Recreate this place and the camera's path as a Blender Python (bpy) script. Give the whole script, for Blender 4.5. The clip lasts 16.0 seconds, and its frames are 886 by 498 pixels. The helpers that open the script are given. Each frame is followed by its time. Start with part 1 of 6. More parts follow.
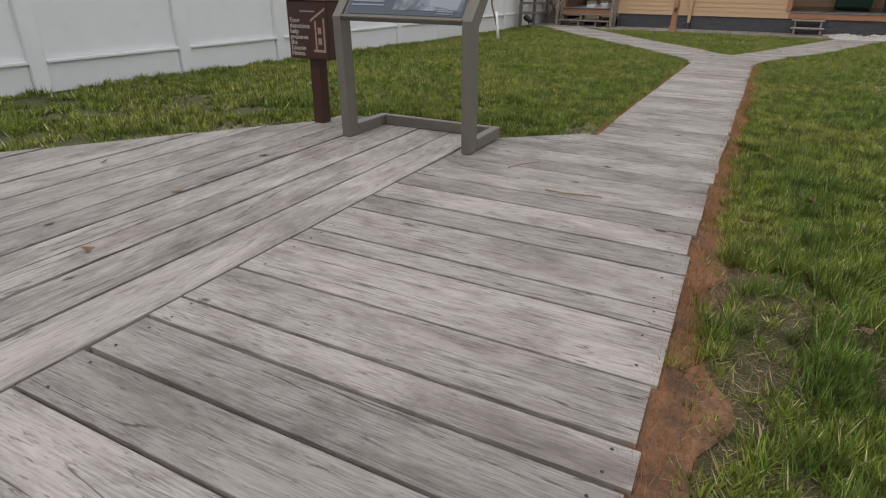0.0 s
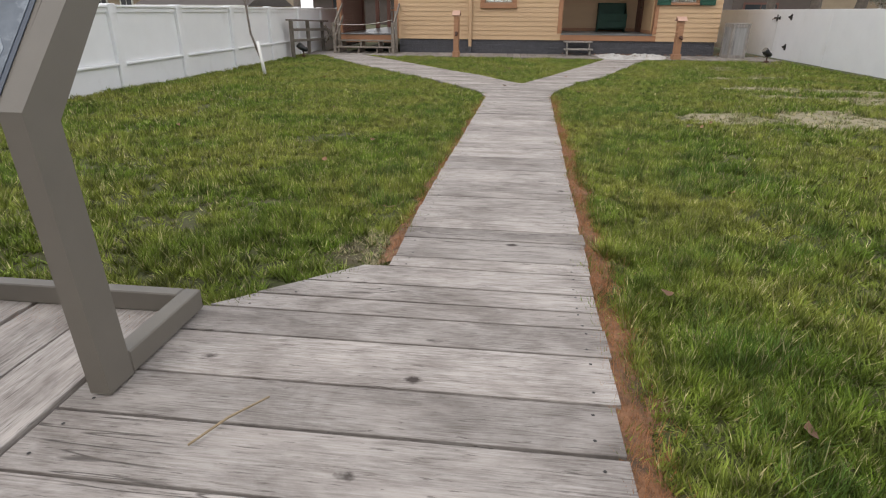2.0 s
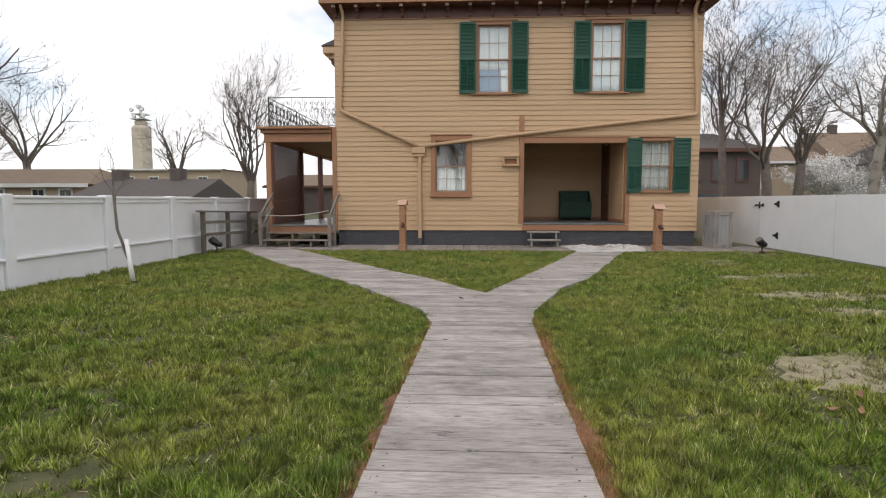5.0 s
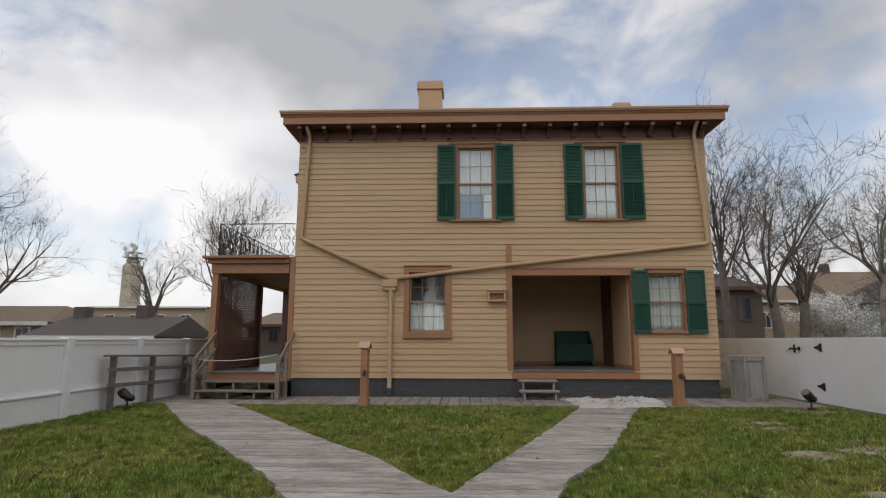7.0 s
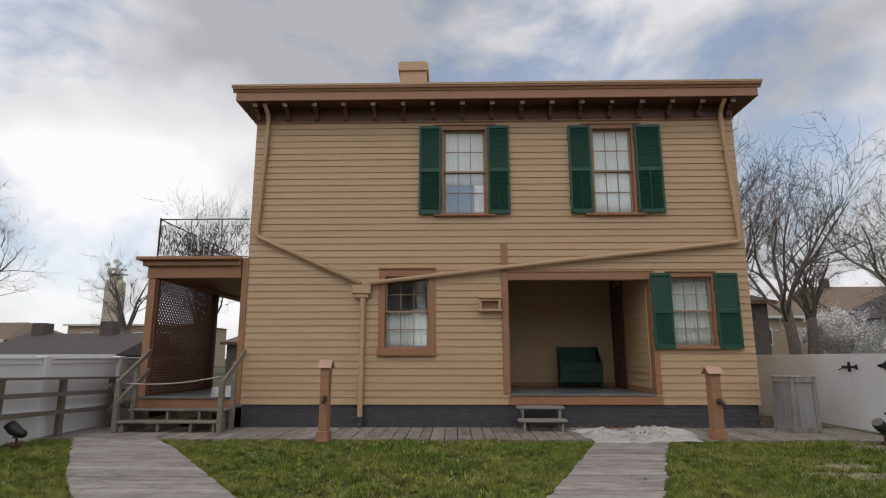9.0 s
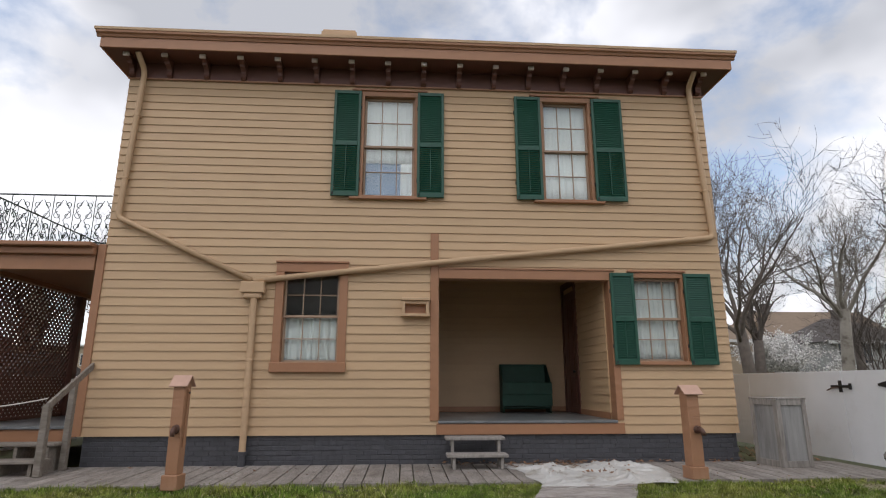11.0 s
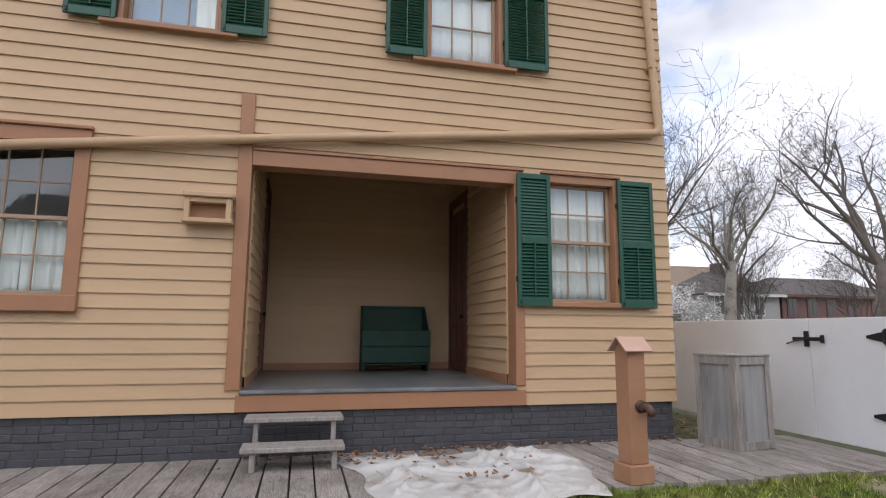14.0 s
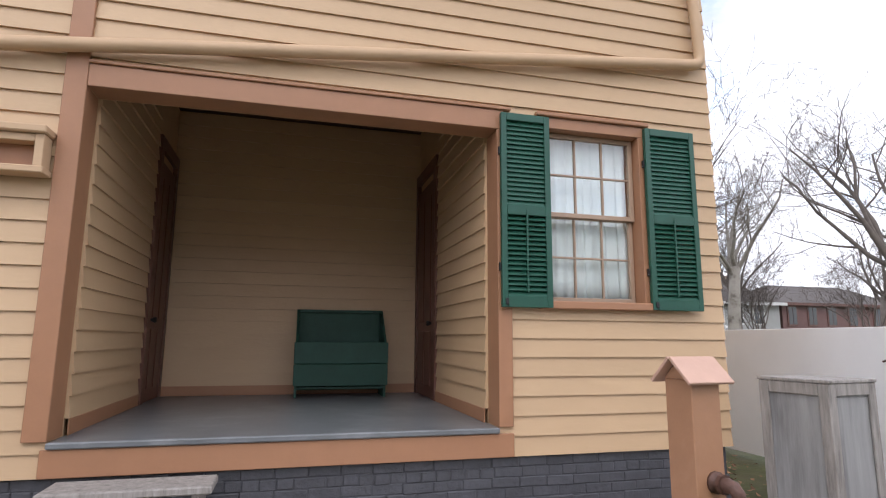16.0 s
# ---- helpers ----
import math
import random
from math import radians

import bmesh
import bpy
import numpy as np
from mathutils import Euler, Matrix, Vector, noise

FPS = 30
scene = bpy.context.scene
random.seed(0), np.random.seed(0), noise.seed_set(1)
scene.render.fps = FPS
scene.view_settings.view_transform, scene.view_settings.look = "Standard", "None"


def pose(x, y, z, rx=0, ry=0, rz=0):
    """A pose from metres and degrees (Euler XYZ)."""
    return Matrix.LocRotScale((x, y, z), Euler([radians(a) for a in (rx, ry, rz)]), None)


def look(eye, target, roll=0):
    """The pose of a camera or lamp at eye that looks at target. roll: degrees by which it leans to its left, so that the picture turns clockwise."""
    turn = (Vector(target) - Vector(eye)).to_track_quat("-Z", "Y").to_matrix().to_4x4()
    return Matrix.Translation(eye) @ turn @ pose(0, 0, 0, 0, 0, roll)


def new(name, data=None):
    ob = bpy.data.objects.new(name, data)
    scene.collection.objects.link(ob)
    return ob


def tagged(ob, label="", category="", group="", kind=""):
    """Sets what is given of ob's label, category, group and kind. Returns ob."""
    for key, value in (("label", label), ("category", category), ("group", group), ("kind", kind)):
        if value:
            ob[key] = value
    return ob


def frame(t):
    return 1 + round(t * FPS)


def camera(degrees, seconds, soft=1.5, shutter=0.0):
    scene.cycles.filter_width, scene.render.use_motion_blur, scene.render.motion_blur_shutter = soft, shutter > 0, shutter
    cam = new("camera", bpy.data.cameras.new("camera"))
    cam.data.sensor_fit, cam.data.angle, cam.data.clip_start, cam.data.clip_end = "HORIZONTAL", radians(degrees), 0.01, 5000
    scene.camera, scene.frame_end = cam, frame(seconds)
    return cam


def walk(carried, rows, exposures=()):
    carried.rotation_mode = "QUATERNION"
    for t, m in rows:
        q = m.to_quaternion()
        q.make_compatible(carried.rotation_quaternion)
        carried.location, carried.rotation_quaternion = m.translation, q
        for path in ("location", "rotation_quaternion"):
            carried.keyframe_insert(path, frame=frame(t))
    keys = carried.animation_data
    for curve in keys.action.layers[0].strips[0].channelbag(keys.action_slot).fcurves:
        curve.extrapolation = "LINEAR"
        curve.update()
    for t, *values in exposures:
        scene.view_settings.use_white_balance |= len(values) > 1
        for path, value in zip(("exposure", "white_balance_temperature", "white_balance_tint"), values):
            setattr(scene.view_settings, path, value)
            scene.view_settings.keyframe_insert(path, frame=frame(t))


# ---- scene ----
cam = camera(76.1, 16.0, soft=1.15)
PATH = [
    (0, (0.119, 0.002, 1.118), (-0.689, 1.624, 0.272), 0.8),
    (0.5, (-0.031, 0.541, 1.131), (-0.636, 2.254, 0.295), 0.7),
    (1, (-0.114, 1.119, 1.123), (-0.511, 2.897, 0.297), 0.6),
    (1.5, (-0.194, 1.746, 1.135), (-0.5, 3.552, 0.332), 0.4),
    (2, (-0.281, 2.333, 1.145), (-0.495, 4.163, 0.369), 0.4),
    (2.5, (-0.35, 3.013, 1.104), (-0.506, 4.863, 0.359), 0.2),
    (3, (-0.356, 3.547, 1.066), (-0.496, 5.412, 0.357), 0.1),
    (3.5, (-0.32, 4.136, 1.064), (-0.422, 6.018, 0.397), 0.0),
    (4, (-0.333, 4.753, 1.098), (-0.437, 6.663, 0.515), 0.0),
    (4.5, (-0.338, 5.31, 1.075), (-0.434, 7.27, 0.692), 0.0),
    (5, (-0.312, 5.945, 1.116), (-0.408, 7.936, 0.947), -0.0),
    (5.2, (-0.319, 6.208, 1.085), (-0.413, 8.205, 1.035), -0.0),
    (7.5, (0.068, 8.939, 1.204), (-0.001, 10.911, 1.531), 0.1),
    (8, (0.073, 9.501, 1.212), (0.006, 11.471, 1.551), -0.0),
    (10.5, (0.456, 12.36, 1.068), (0.526, 14.308, 1.517), 0.0),
    (11, (0.647, 12.907, 1.056), (0.775, 14.849, 1.518), 0.0),
    (11.5, (0.761, 13.44, 1.092), (0.952, 15.377, 1.553), 0.2),
    (12, (0.974, 14.013, 1.082), (1.238, 15.941, 1.544), 0.1),
    (12.5, (1.082, 14.563, 1.068), (1.369, 16.491, 1.518), 0.3),
    (13, (1.341, 15.101, 1.021), (1.719, 17.03, 1.387), 0.3),
    (13.5, (1.508, 15.659, 1.053), (1.942, 17.587, 1.363), 0.3),
    (14, (1.726, 16.12, 1.07), (2.2, 18.042, 1.357), 0.4),
    (14.5, (1.996, 16.631, 1.102), (2.498, 18.547, 1.38), 0.2),
    (15, (2.171, 17.099, 1.109), (2.671, 19.016, 1.388), 0.4),
    (15.5, (2.374, 17.569, 1.103), (2.88, 19.482, 1.393), 0.4),
    (16, (2.541, 18.031, 1.104), (3.039, 19.941, 1.422), 0.4),
]
EXPOSURES = [(0.0, -0.66, 6600, 12), (1.0, -0.48, 6600, 12), (2.0, -0.30, 6600, 12), (3.5, -0.34, 6600, 12), (4.5, -0.36, 6600, 13), (5.0, -0.44, 6600, 13), (5.2, -0.48, 6600, 13), (7.5, -1.06, 6550, 12),
             (8.0, -1.06, 6550, 12), (10.5, -0.78, 6400, 13), (11.0, -0.67, 6350, 13), (12.5, -0.47, 6250, 14), (14.5, -0.17, 6150, 16), (16.0, 0.14, 6100, 16)]
walk(cam, [(t, look(eye, target, roll)) for t, eye, target, roll in PATH], EXPOSURES)

# ---- world and sun ----
SUN_EL, SUN_ROT = radians(50), radians(205)
world = bpy.data.worlds.new("sky")
scene.world = world
world.use_nodes = True
wn, wl = world.node_tree.nodes, world.node_tree.links
wn.clear()
w_out, w_bg = wn.new("ShaderNodeOutputWorld"), wn.new("ShaderNodeBackground")
w_sky, w_tc, w_map = wn.new("ShaderNodeTexSky"), wn.new("ShaderNodeTexCoord"), wn.new("ShaderNodeMapping")
w_noise, w_ramp, w_mix = wn.new("ShaderNodeTexNoise"), wn.new("ShaderNodeValToRGB"), wn.new("ShaderNodeMix")
w_noise2, w_ramp2 = wn.new("ShaderNodeTexNoise"), wn.new("ShaderNodeValToRGB")
w_sky.sky_type, w_sky.sun_disc = "NISHITA", False
w_sky.sun_elevation, w_sky.sun_rotation = SUN_EL, SUN_ROT
w_map.inputs["Scale"].default_value = (1.6, 1.6, 2.4)
w_map.inputs["Location"].default_value = (0.35, 0.1, 0.2)
w_noise.inputs["Scale"].default_value, w_noise.inputs["Detail"].default_value = 2.3, 7.0
w_noise.inputs["Roughness"].default_value, w_noise.inputs["Distortion"].default_value = 0.55, 0.25
w_ramp.color_ramp.elements[0].position, w_ramp.color_ramp.elements[1].position = 0.36, 0.50
w_ramp.color_ramp.elements[0].color = (0.3, 0.3, 0.3, 1)
w_noise2.inputs["Scale"].default_value, w_noise2.inputs["Detail"].default_value = 1.3, 4.0
w_ramp2.color_ramp.elements[0].position, w_ramp2.color_ramp.elements[1].position = 0.27, 0.54
w_ramp2.color_ramp.elements[0].color, w_ramp2.color_ramp.elements[1].color = (8.6, 8.9, 9.4, 1), (18.5, 18.6, 18.8, 1)
w_mix.data_type = "RGBA"
w_bg.inputs["Strength"].default_value = 0.105
wl.new(w_tc.outputs["Generated"], w_map.inputs["Vector"])
wl.new(w_map.outputs["Vector"], w_noise.inputs["Vector"])
wl.new(w_map.outputs["Vector"], w_noise2.inputs["Vector"])


def drift(fac, way, near, amount):
    """Lowers a cloud field round one quarter of the sky, where the cover is thinner or greyer."""
    dot, rng, sub = wn.new("ShaderNodeVectorMath"), wn.new("ShaderNodeMapRange"), wn.new("ShaderNodeMath")
    dot.operation, sub.operation, rng.interpolation_type = "DOT_PRODUCT", "SUBTRACT", "SMOOTHSTEP"
    dot.inputs[1].default_value = Vector(way).normalized()
    rng.inputs["From Min"].default_value, rng.inputs["From Max"].default_value, rng.inputs["To Max"].default_value = math.cos(radians(near)), 1.0, amount
    wl.new(w_tc.outputs["Generated"], dot.inputs[0])
    wl.new(dot.outputs["Value"], rng.inputs["Value"])
    wl.new(fac, sub.inputs[0])
    wl.new(rng.outputs["Result"], sub.inputs[1])
    return sub.outputs[0]


wl.new(drift(w_noise.outputs["Fac"], (0.56, 0.73, 0.36), 36, 0.045), w_ramp.inputs["Fac"])
wl.new(drift(w_noise2.outputs["Fac"], (-0.16, 0.82, 0.56), 25, 0.27), w_ramp2.inputs["Fac"])
wl.new(w_ramp.outputs["Color"], w_mix.inputs["Factor"])
w_gain = wn.new("ShaderNodeVectorMath")
w_gain.operation, w_gain.inputs[1].default_value = "MULTIPLY", (3.3, 3.15, 2.9)
wl.new(w_sky.outputs["Color"], w_gain.inputs[0])
wl.new(w_gain.outputs["Vector"], w_mix.inputs["A"])
wl.new(w_ramp2.outputs["Color"], w_mix.inputs["B"])
wl.new(w_mix.outputs["Result"], w_bg.inputs["Color"])
wl.new(w_bg.outputs["Background"], w_out.inputs["Surface"])
sun = new("sun", bpy.data.lights.new("sun", "SUN"))
sun.data.energy, sun.data.angle, sun.data.color = 0.8, radians(20), (1.0, 0.95, 0.88)
sun.rotation_euler = (radians(40), 0, radians(-25))

# ---- materials ----


def surface(name, col, rough=0.7, var=0.12, scale=6.0, stretch=(1, 1, 1), bump=0.15, bump_scale=60.0, piece=0.0, island=0.0,
            second=None, second_at=(0.5, 0.7), second_scale=1.5, metal=0.0, gloss=0.5):
    """A painted or natural surface: colour with broad and fine variation, a second tone in patches, fine relief."""
    m = bpy.data.materials.new(name)
    m.use_nodes = True
    n, l = m.node_tree.nodes, m.node_tree.links
    b = n["Principled BSDF"]
    b.inputs["Roughness"].default_value, b.inputs["Metallic"].default_value = rough, metal
    b.inputs["Specular IOR Level"].default_value = gloss
    tc, mp = n.new("ShaderNodeTexCoord"), n.new("ShaderNodeMapping")
    mp.inputs["Scale"].default_value = stretch
    l.new(tc.outputs["Object"], mp.inputs["Vector"])
    info = n.new("ShaderNodeObjectInfo")
    if piece:
        shift = n.new("ShaderNodeMath")
        shift.operation = "MULTIPLY"
        shift.inputs[1].default_value = 57.0
        l.new(info.outputs["Random"], shift.inputs[0])
        l.new(shift.outputs[0], mp.inputs["Location"])
    a = n.new("ShaderNodeTexNoise")
    a.inputs["Scale"].default_value, a.inputs["Detail"].default_value, a.inputs["Roughness"].default_value = scale, 8.0, 0.62
    l.new(mp.outputs["Vector"], a.inputs["Vector"])
    hsv = n.new("ShaderNodeHueSaturation")
    hsv.inputs["Color"].default_value = (*col, 1)
    rng = n.new("ShaderNodeMapRange")
    rng.inputs["From Min"].default_value, rng.inputs["From Max"].default_value = 0.25, 0.75
    rng.inputs["To Min"].default_value, rng.inputs["To Max"].default_value = 1 - var, 1 + var
    l.new(a.outputs["Fac"], rng.inputs["Value"])
    value = rng.outputs["Result"]
    for amount, source in ((piece, info.outputs["Random"]), (island, n.new("ShaderNodeNewGeometry").outputs["Random Per Island"])):
        if amount:
            r2, mul = n.new("ShaderNodeMapRange"), n.new("ShaderNodeMath")
            r2.inputs["To Min"].default_value, r2.inputs["To Max"].default_value = 1 - amount, 1 + amount
            mul.operation = "MULTIPLY"
            l.new(source, r2.inputs["Value"])
            l.new(r2.outputs["Result"], mul.inputs[0])
            l.new(value, mul.inputs[1])
            value = mul.outputs[0]
    l.new(value, hsv.inputs["Value"])
    out = hsv.outputs["Color"]
    if second:
        c, ramp, mix = n.new("ShaderNodeTexNoise"), n.new("ShaderNodeValToRGB"), n.new("ShaderNodeMix")
        c.inputs["Scale"].default_value, c.inputs["Detail"].default_value, c.inputs["Roughness"].default_value = second_scale, 7.0, 0.65
        ramp.color_ramp.elements[0].position, ramp.color_ramp.elements[1].position = second_at
        mix.data_type = "RGBA"
        l.new(mp.outputs["Vector"], c.inputs["Vector"])
        l.new(c.outputs["Fac"], ramp.inputs["Fac"])
        l.new(ramp.outputs["Color"], mix.inputs["Factor"])
        l.new(out, mix.inputs["A"])
        mix.inputs["B"].default_value = (*second, 1)
        out = mix.outputs["Result"]
    l.new(out, b.inputs["Base Color"])
    if bump:
        d, bp = n.new("ShaderNodeTexNoise"), n.new("ShaderNodeBump")
        d.inputs["Scale"].default_value, d.inputs["Detail"].default_value = bump_scale, 4.0
        bp.inputs["Strength"].default_value, bp.inputs["Distance"].default_value = bump, 0.01
        l.new(mp.outputs["Vector"], d.inputs["Vector"])
        l.new(d.outputs["Fac"], bp.inputs["Height"])
        l.new(bp.outputs["Normal"], b.inputs["Normal"])
    return m


TAN = surface("tan_clapboard_paint", (0.505, 0.343, 0.197), 0.55, 0.05, 3.0, piece=0.035, bump=0.12, bump_scale=40, stretch=(0.4, 1, 1))
TAN_TRIM = surface("tan_trim_paint", (0.51, 0.345, 0.205), 0.65, 0.05, 4.0, bump=0.05)
BROWN = surface("brown_trim_paint", (0.335, 0.165, 0.085), 0.5, 0.07, 5.0, bump=0.06)
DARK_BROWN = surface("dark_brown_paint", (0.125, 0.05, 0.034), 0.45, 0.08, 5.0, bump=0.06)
GREEN = surface("green_shutter_paint", (0.012, 0.072, 0.045), 0.42, 0.1, 9.0, bump=0.06)
GREY_BRICK = surface("grey_painted_brick", (0.062, 0.062, 0.07), 0.5, 0.22, 9.0, piece=0.09, bump=0.8, bump_scale=28)
GREY_MORTAR = surface("grey_painted_mortar", (0.058, 0.058, 0.065), 0.8, 0.2, 20.0, bump=0.4)


def plank_surface(name, light, dark, wet):
    """Weathered boards: long grain, thin dark cracks, knots and broad stains; the grain runs along the board's own x."""
    m = bpy.data.materials.new(name)
    m.use_nodes = True
    n, l = m.node_tree.nodes, m.node_tree.links
    b = n["Principled BSDF"]
    b.inputs["Roughness"].default_value, b.inputs["Specular IOR Level"].default_value = 0.8, 0.3
    tc, info, shift = n.new("ShaderNodeTexCoord"), n.new("ShaderNodeObjectInfo"), n.new("ShaderNodeVectorMath")
    comb, mul = n.new("ShaderNodeCombineXYZ"), n.new("ShaderNodeMath")
    mul.operation, mul.inputs[1].default_value = "MULTIPLY", 83.0
    l.new(info.outputs["Random"], mul.inputs[0])
    for k in range(3):
        l.new(mul.outputs[0], comb.inputs[k])
    l.new(tc.outputs["Object"], shift.inputs[0])
    l.new(comb.outputs[0], shift.inputs[1])

    def field(scale, stretch, detail=6.0, rough=0.6, lo=0.3, hi=0.7):
        mp, t, r = n.new("ShaderNodeMapping"), n.new("ShaderNodeTexNoise"), n.new("ShaderNodeMapRange")
        mp.inputs["Scale"].default_value = stretch
        t.inputs["Scale"].default_value, t.inputs["Detail"].default_value, t.inputs["Roughness"].default_value = scale, detail, rough
        t.inputs["Distortion"].default_value = 0.4
        r.inputs["From Min"].default_value, r.inputs["From Max"].default_value = lo, hi
        l.new(shift.outputs[0], mp.inputs["Vector"])
        l.new(mp.outputs["Vector"], t.inputs["Vector"])
        l.new(t.outputs["Fac"], r.inputs["Value"])
        return r.outputs["Result"], t.outputs["Fac"]

    def blend(fac, a, c):
        x = n.new("ShaderNodeMix")
        x.data_type = "RGBA"
        l.new(fac, x.inputs["Factor"])
        for sock, val in (("A", a), ("B", c)):
            if isinstance(val, tuple):
                x.inputs[sock].default_value = (*val, 1)
            else:
                l.new(val, x.inputs[sock])
        return x.outputs["Result"]

    grain, raw = field(2.4, (2.2, 13, 13), 9, 0.7)
    fine, _ = field(3.0, (3.0, 60, 60), 3, 0.5, 0.35, 0.75)
    stain, _ = field(1.6, (1.0, 1.8, 1.8), 7, 0.7, 0.45, 0.74)
    col = blend(grain, dark, light)
    col = blend(fine, col, tuple(0.5 * u + 0.5 * v for u, v in zip(light, (0.55, 0.52, 0.49))))
    st = n.new("ShaderNodeMath")
    st.operation, st.inputs[1].default_value = "MULTIPLY", 0.85
    l.new(stain, st.inputs[0])
    col = blend(st.outputs[0], col, wet)
    # pale bleached patches and short dark flecks
    pale, _ = field(2.3, (1.0, 3.0, 3.0), 5, 0.6, 0.5, 0.72)
    pm = n.new("ShaderNodeMath")
    pm.operation, pm.inputs[1].default_value = "MULTIPLY", 0.5
    l.new(pale, pm.inputs[0])
    col = blend(pm.outputs[0], col, tuple(1.35 * u for u in light))
    fleck, _ = field(4.0, (2.5, 24, 24), 4, 0.6, 0.60, 0.70)
    fm = n.new("ShaderNodeMath")
    fm.operation, fm.inputs[1].default_value = "MULTIPLY", 0.75
    l.new(fleck, fm.inputs[0])
    col = blend(fm.outputs[0], col, tuple(0.6 * u for u in dark))
    # thin cracks along the grain
    _, cr = field(1.1, (0.45, 9, 9), 3, 0.5)
    sub, ab, rr = n.new("ShaderNodeMath"), n.new("ShaderNodeMath"), n.new("ShaderNodeMapRange")
    sub.operation, sub.inputs[1].default_value, ab.operation = "SUBTRACT", 0.5, "ABSOLUTE"
    rr.inputs["From Min"].default_value, rr.inputs["From Max"].default_value, rr.inputs["To Min"].default_value, rr.inputs["To Max"].default_value = 0.001, 0.007, 0.8, 0.0
    l.new(cr, sub.inputs[0])
    l.new(sub.outputs[0], ab.inputs[0])
    l.new(ab.outputs[0], rr.inputs["Value"])
    some, _ = field(0.9, (0.8, 2.5, 2.5), 2, 0.5, 0.50, 0.58)
    cm = n.new("ShaderNodeMath")
    cm.operation = "MULTIPLY"
    l.new(rr.outputs["Result"], cm.inputs[0])
    l.new(some, cm.inputs[1])
    col = blend(cm.outputs[0], col, (0.07, 0.06, 0.052))
    # knots
    mp, vo = n.new("ShaderNodeMapping"), n.new("ShaderNodeTexVoronoi")
    mp.inputs["Scale"].default_value = (1.0, 1.7, 1.0)
    vo.inputs["Scale"].default_value = 2.6
    kr, kc, km = n.new("ShaderNodeMapRange"), n.new("ShaderNodeMapRange"), n.new("ShaderNodeMath")
    sep = n.new("ShaderNodeSeparateColor")
    kr.inputs["From Min"].default_value, kr.inputs["From Max"].default_value, kr.inputs["To Min"].default_value, kr.inputs["To Max"].default_value = 0.045, 0.10, 0.95, 0.0
    kc.inputs["From Min"].default_value, kc.inputs["From Max"].default_value = 0.56, 0.60
    km.operation = "MULTIPLY"
    l.new(shift.outputs[0], mp.inputs["Vector"])
    l.new(mp.outputs["Vector"], vo.inputs["Vector"])
    rag, ra, rb = n.new("ShaderNodeTexNoise"), n.new("ShaderNodeMath"), n.new("ShaderNodeMath")
    rag.inputs["Scale"].default_value, rag.inputs["Detail"].default_value = 38.0, 4.0
    ra.operation, ra.inputs[1].default_value, ra.inputs[2].default_value, rb.operation = "MULTIPLY_ADD", 0.12, -0.06, "ADD"
    l.new(shift.outputs[0], rag.inputs["Vector"])
    l.new(rag.outputs["Fac"], ra.inputs[0])
    l.new(vo.outputs["Distance"], rb.inputs[0])
    l.new(ra.outputs[0], rb.inputs[1])
    l.new(rb.outputs[0], kr.inputs["Value"])
    l.new(vo.outputs["Color"], sep.inputs["Color"])
    l.new(sep.outputs[0], kc.inputs["Value"])
    l.new(kr.outputs["Result"], km.inputs[0])
    l.new(kc.outputs["Result"], km.inputs[1])
    col = blend(km.outputs[0], col, (0.045, 0.035, 0.03))
    hsv, pr = n.new("ShaderNodeHueSaturation"), n.new("ShaderNodeMapRange")
    pr.inputs["To Min"].default_value, pr.inputs["To Max"].default_value = 0.82, 1.16
    l.new(info.outputs["Random"], pr.inputs["Value"])
    l.new(pr.outputs["Result"], hsv.inputs["Value"])
    l.new(col, hsv.inputs["Color"])
    l.new(hsv.outputs["Color"], b.inputs["Base Color"])
    bp, hs = n.new("ShaderNodeBump"), n.new("ShaderNodeMath")
    hs.operation = "SUBTRACT"
    l.new(raw, hs.inputs[0])
    l.new(cm.outputs[0], hs.inputs[1])
    bp.inputs["Strength"].default_value, bp.inputs["Distance"].default_value = 0.7, 0.006
    l.new(hs.outputs[0], bp.inputs["Height"])
    l.new(bp.outputs["Normal"], b.inputs["Normal"])
    return m


PLANK = plank_surface("weathered_plank", (0.395, 0.357, 0.328), (0.15, 0.128, 0.112), (0.105, 0.086, 0.073))
OLD_PLANK = plank_surface("old_damp_plank", (0.29, 0.255, 0.225), (0.13, 0.11, 0.095), (0.11, 0.09, 0.075))
GREY_WOOD = surface("grey_weathered_wood", (0.285, 0.26, 0.235), 0.85, 0.3, 3.0, stretch=(9, 9, 1.2), bump=0.4, bump_scale=10,
                    second=(0.15, 0.135, 0.12), second_at=(0.5, 0.75), second_scale=2.5)
RAIL_WOOD = surface("dark_weathered_rail", (0.16, 0.14, 0.115), 0.85, 0.3, 3.0, stretch=(9, 1.5, 9), bump=0.4, bump_scale=10)
WHITE = surface("white_fence_paint", (0.78, 0.79, 0.80), 0.5, 0.035, 2.0, bump=0.05, second=(0.62, 0.62, 0.6), second_at=(0.58, 0.85), second_scale=1.1)
PORCH_FLOOR = surface("grey_porch_floor_paint", (0.15, 0.158, 0.162), 0.3, 0.22, 3.0, bump=0.1, second=(0.27, 0.275, 0.275), second_at=(0.5, 0.8))
STEEL_TAUPE = surface("taupe_powder_coat", (0.15, 0.135, 0.112), 0.5, 0.05, 8.0, bump=0.05, bump_scale=200)
MAROON = surface("dark_brown_enamel", (0.055, 0.022, 0.018), 0.35, 0.08, 8.0, bump=0.03)
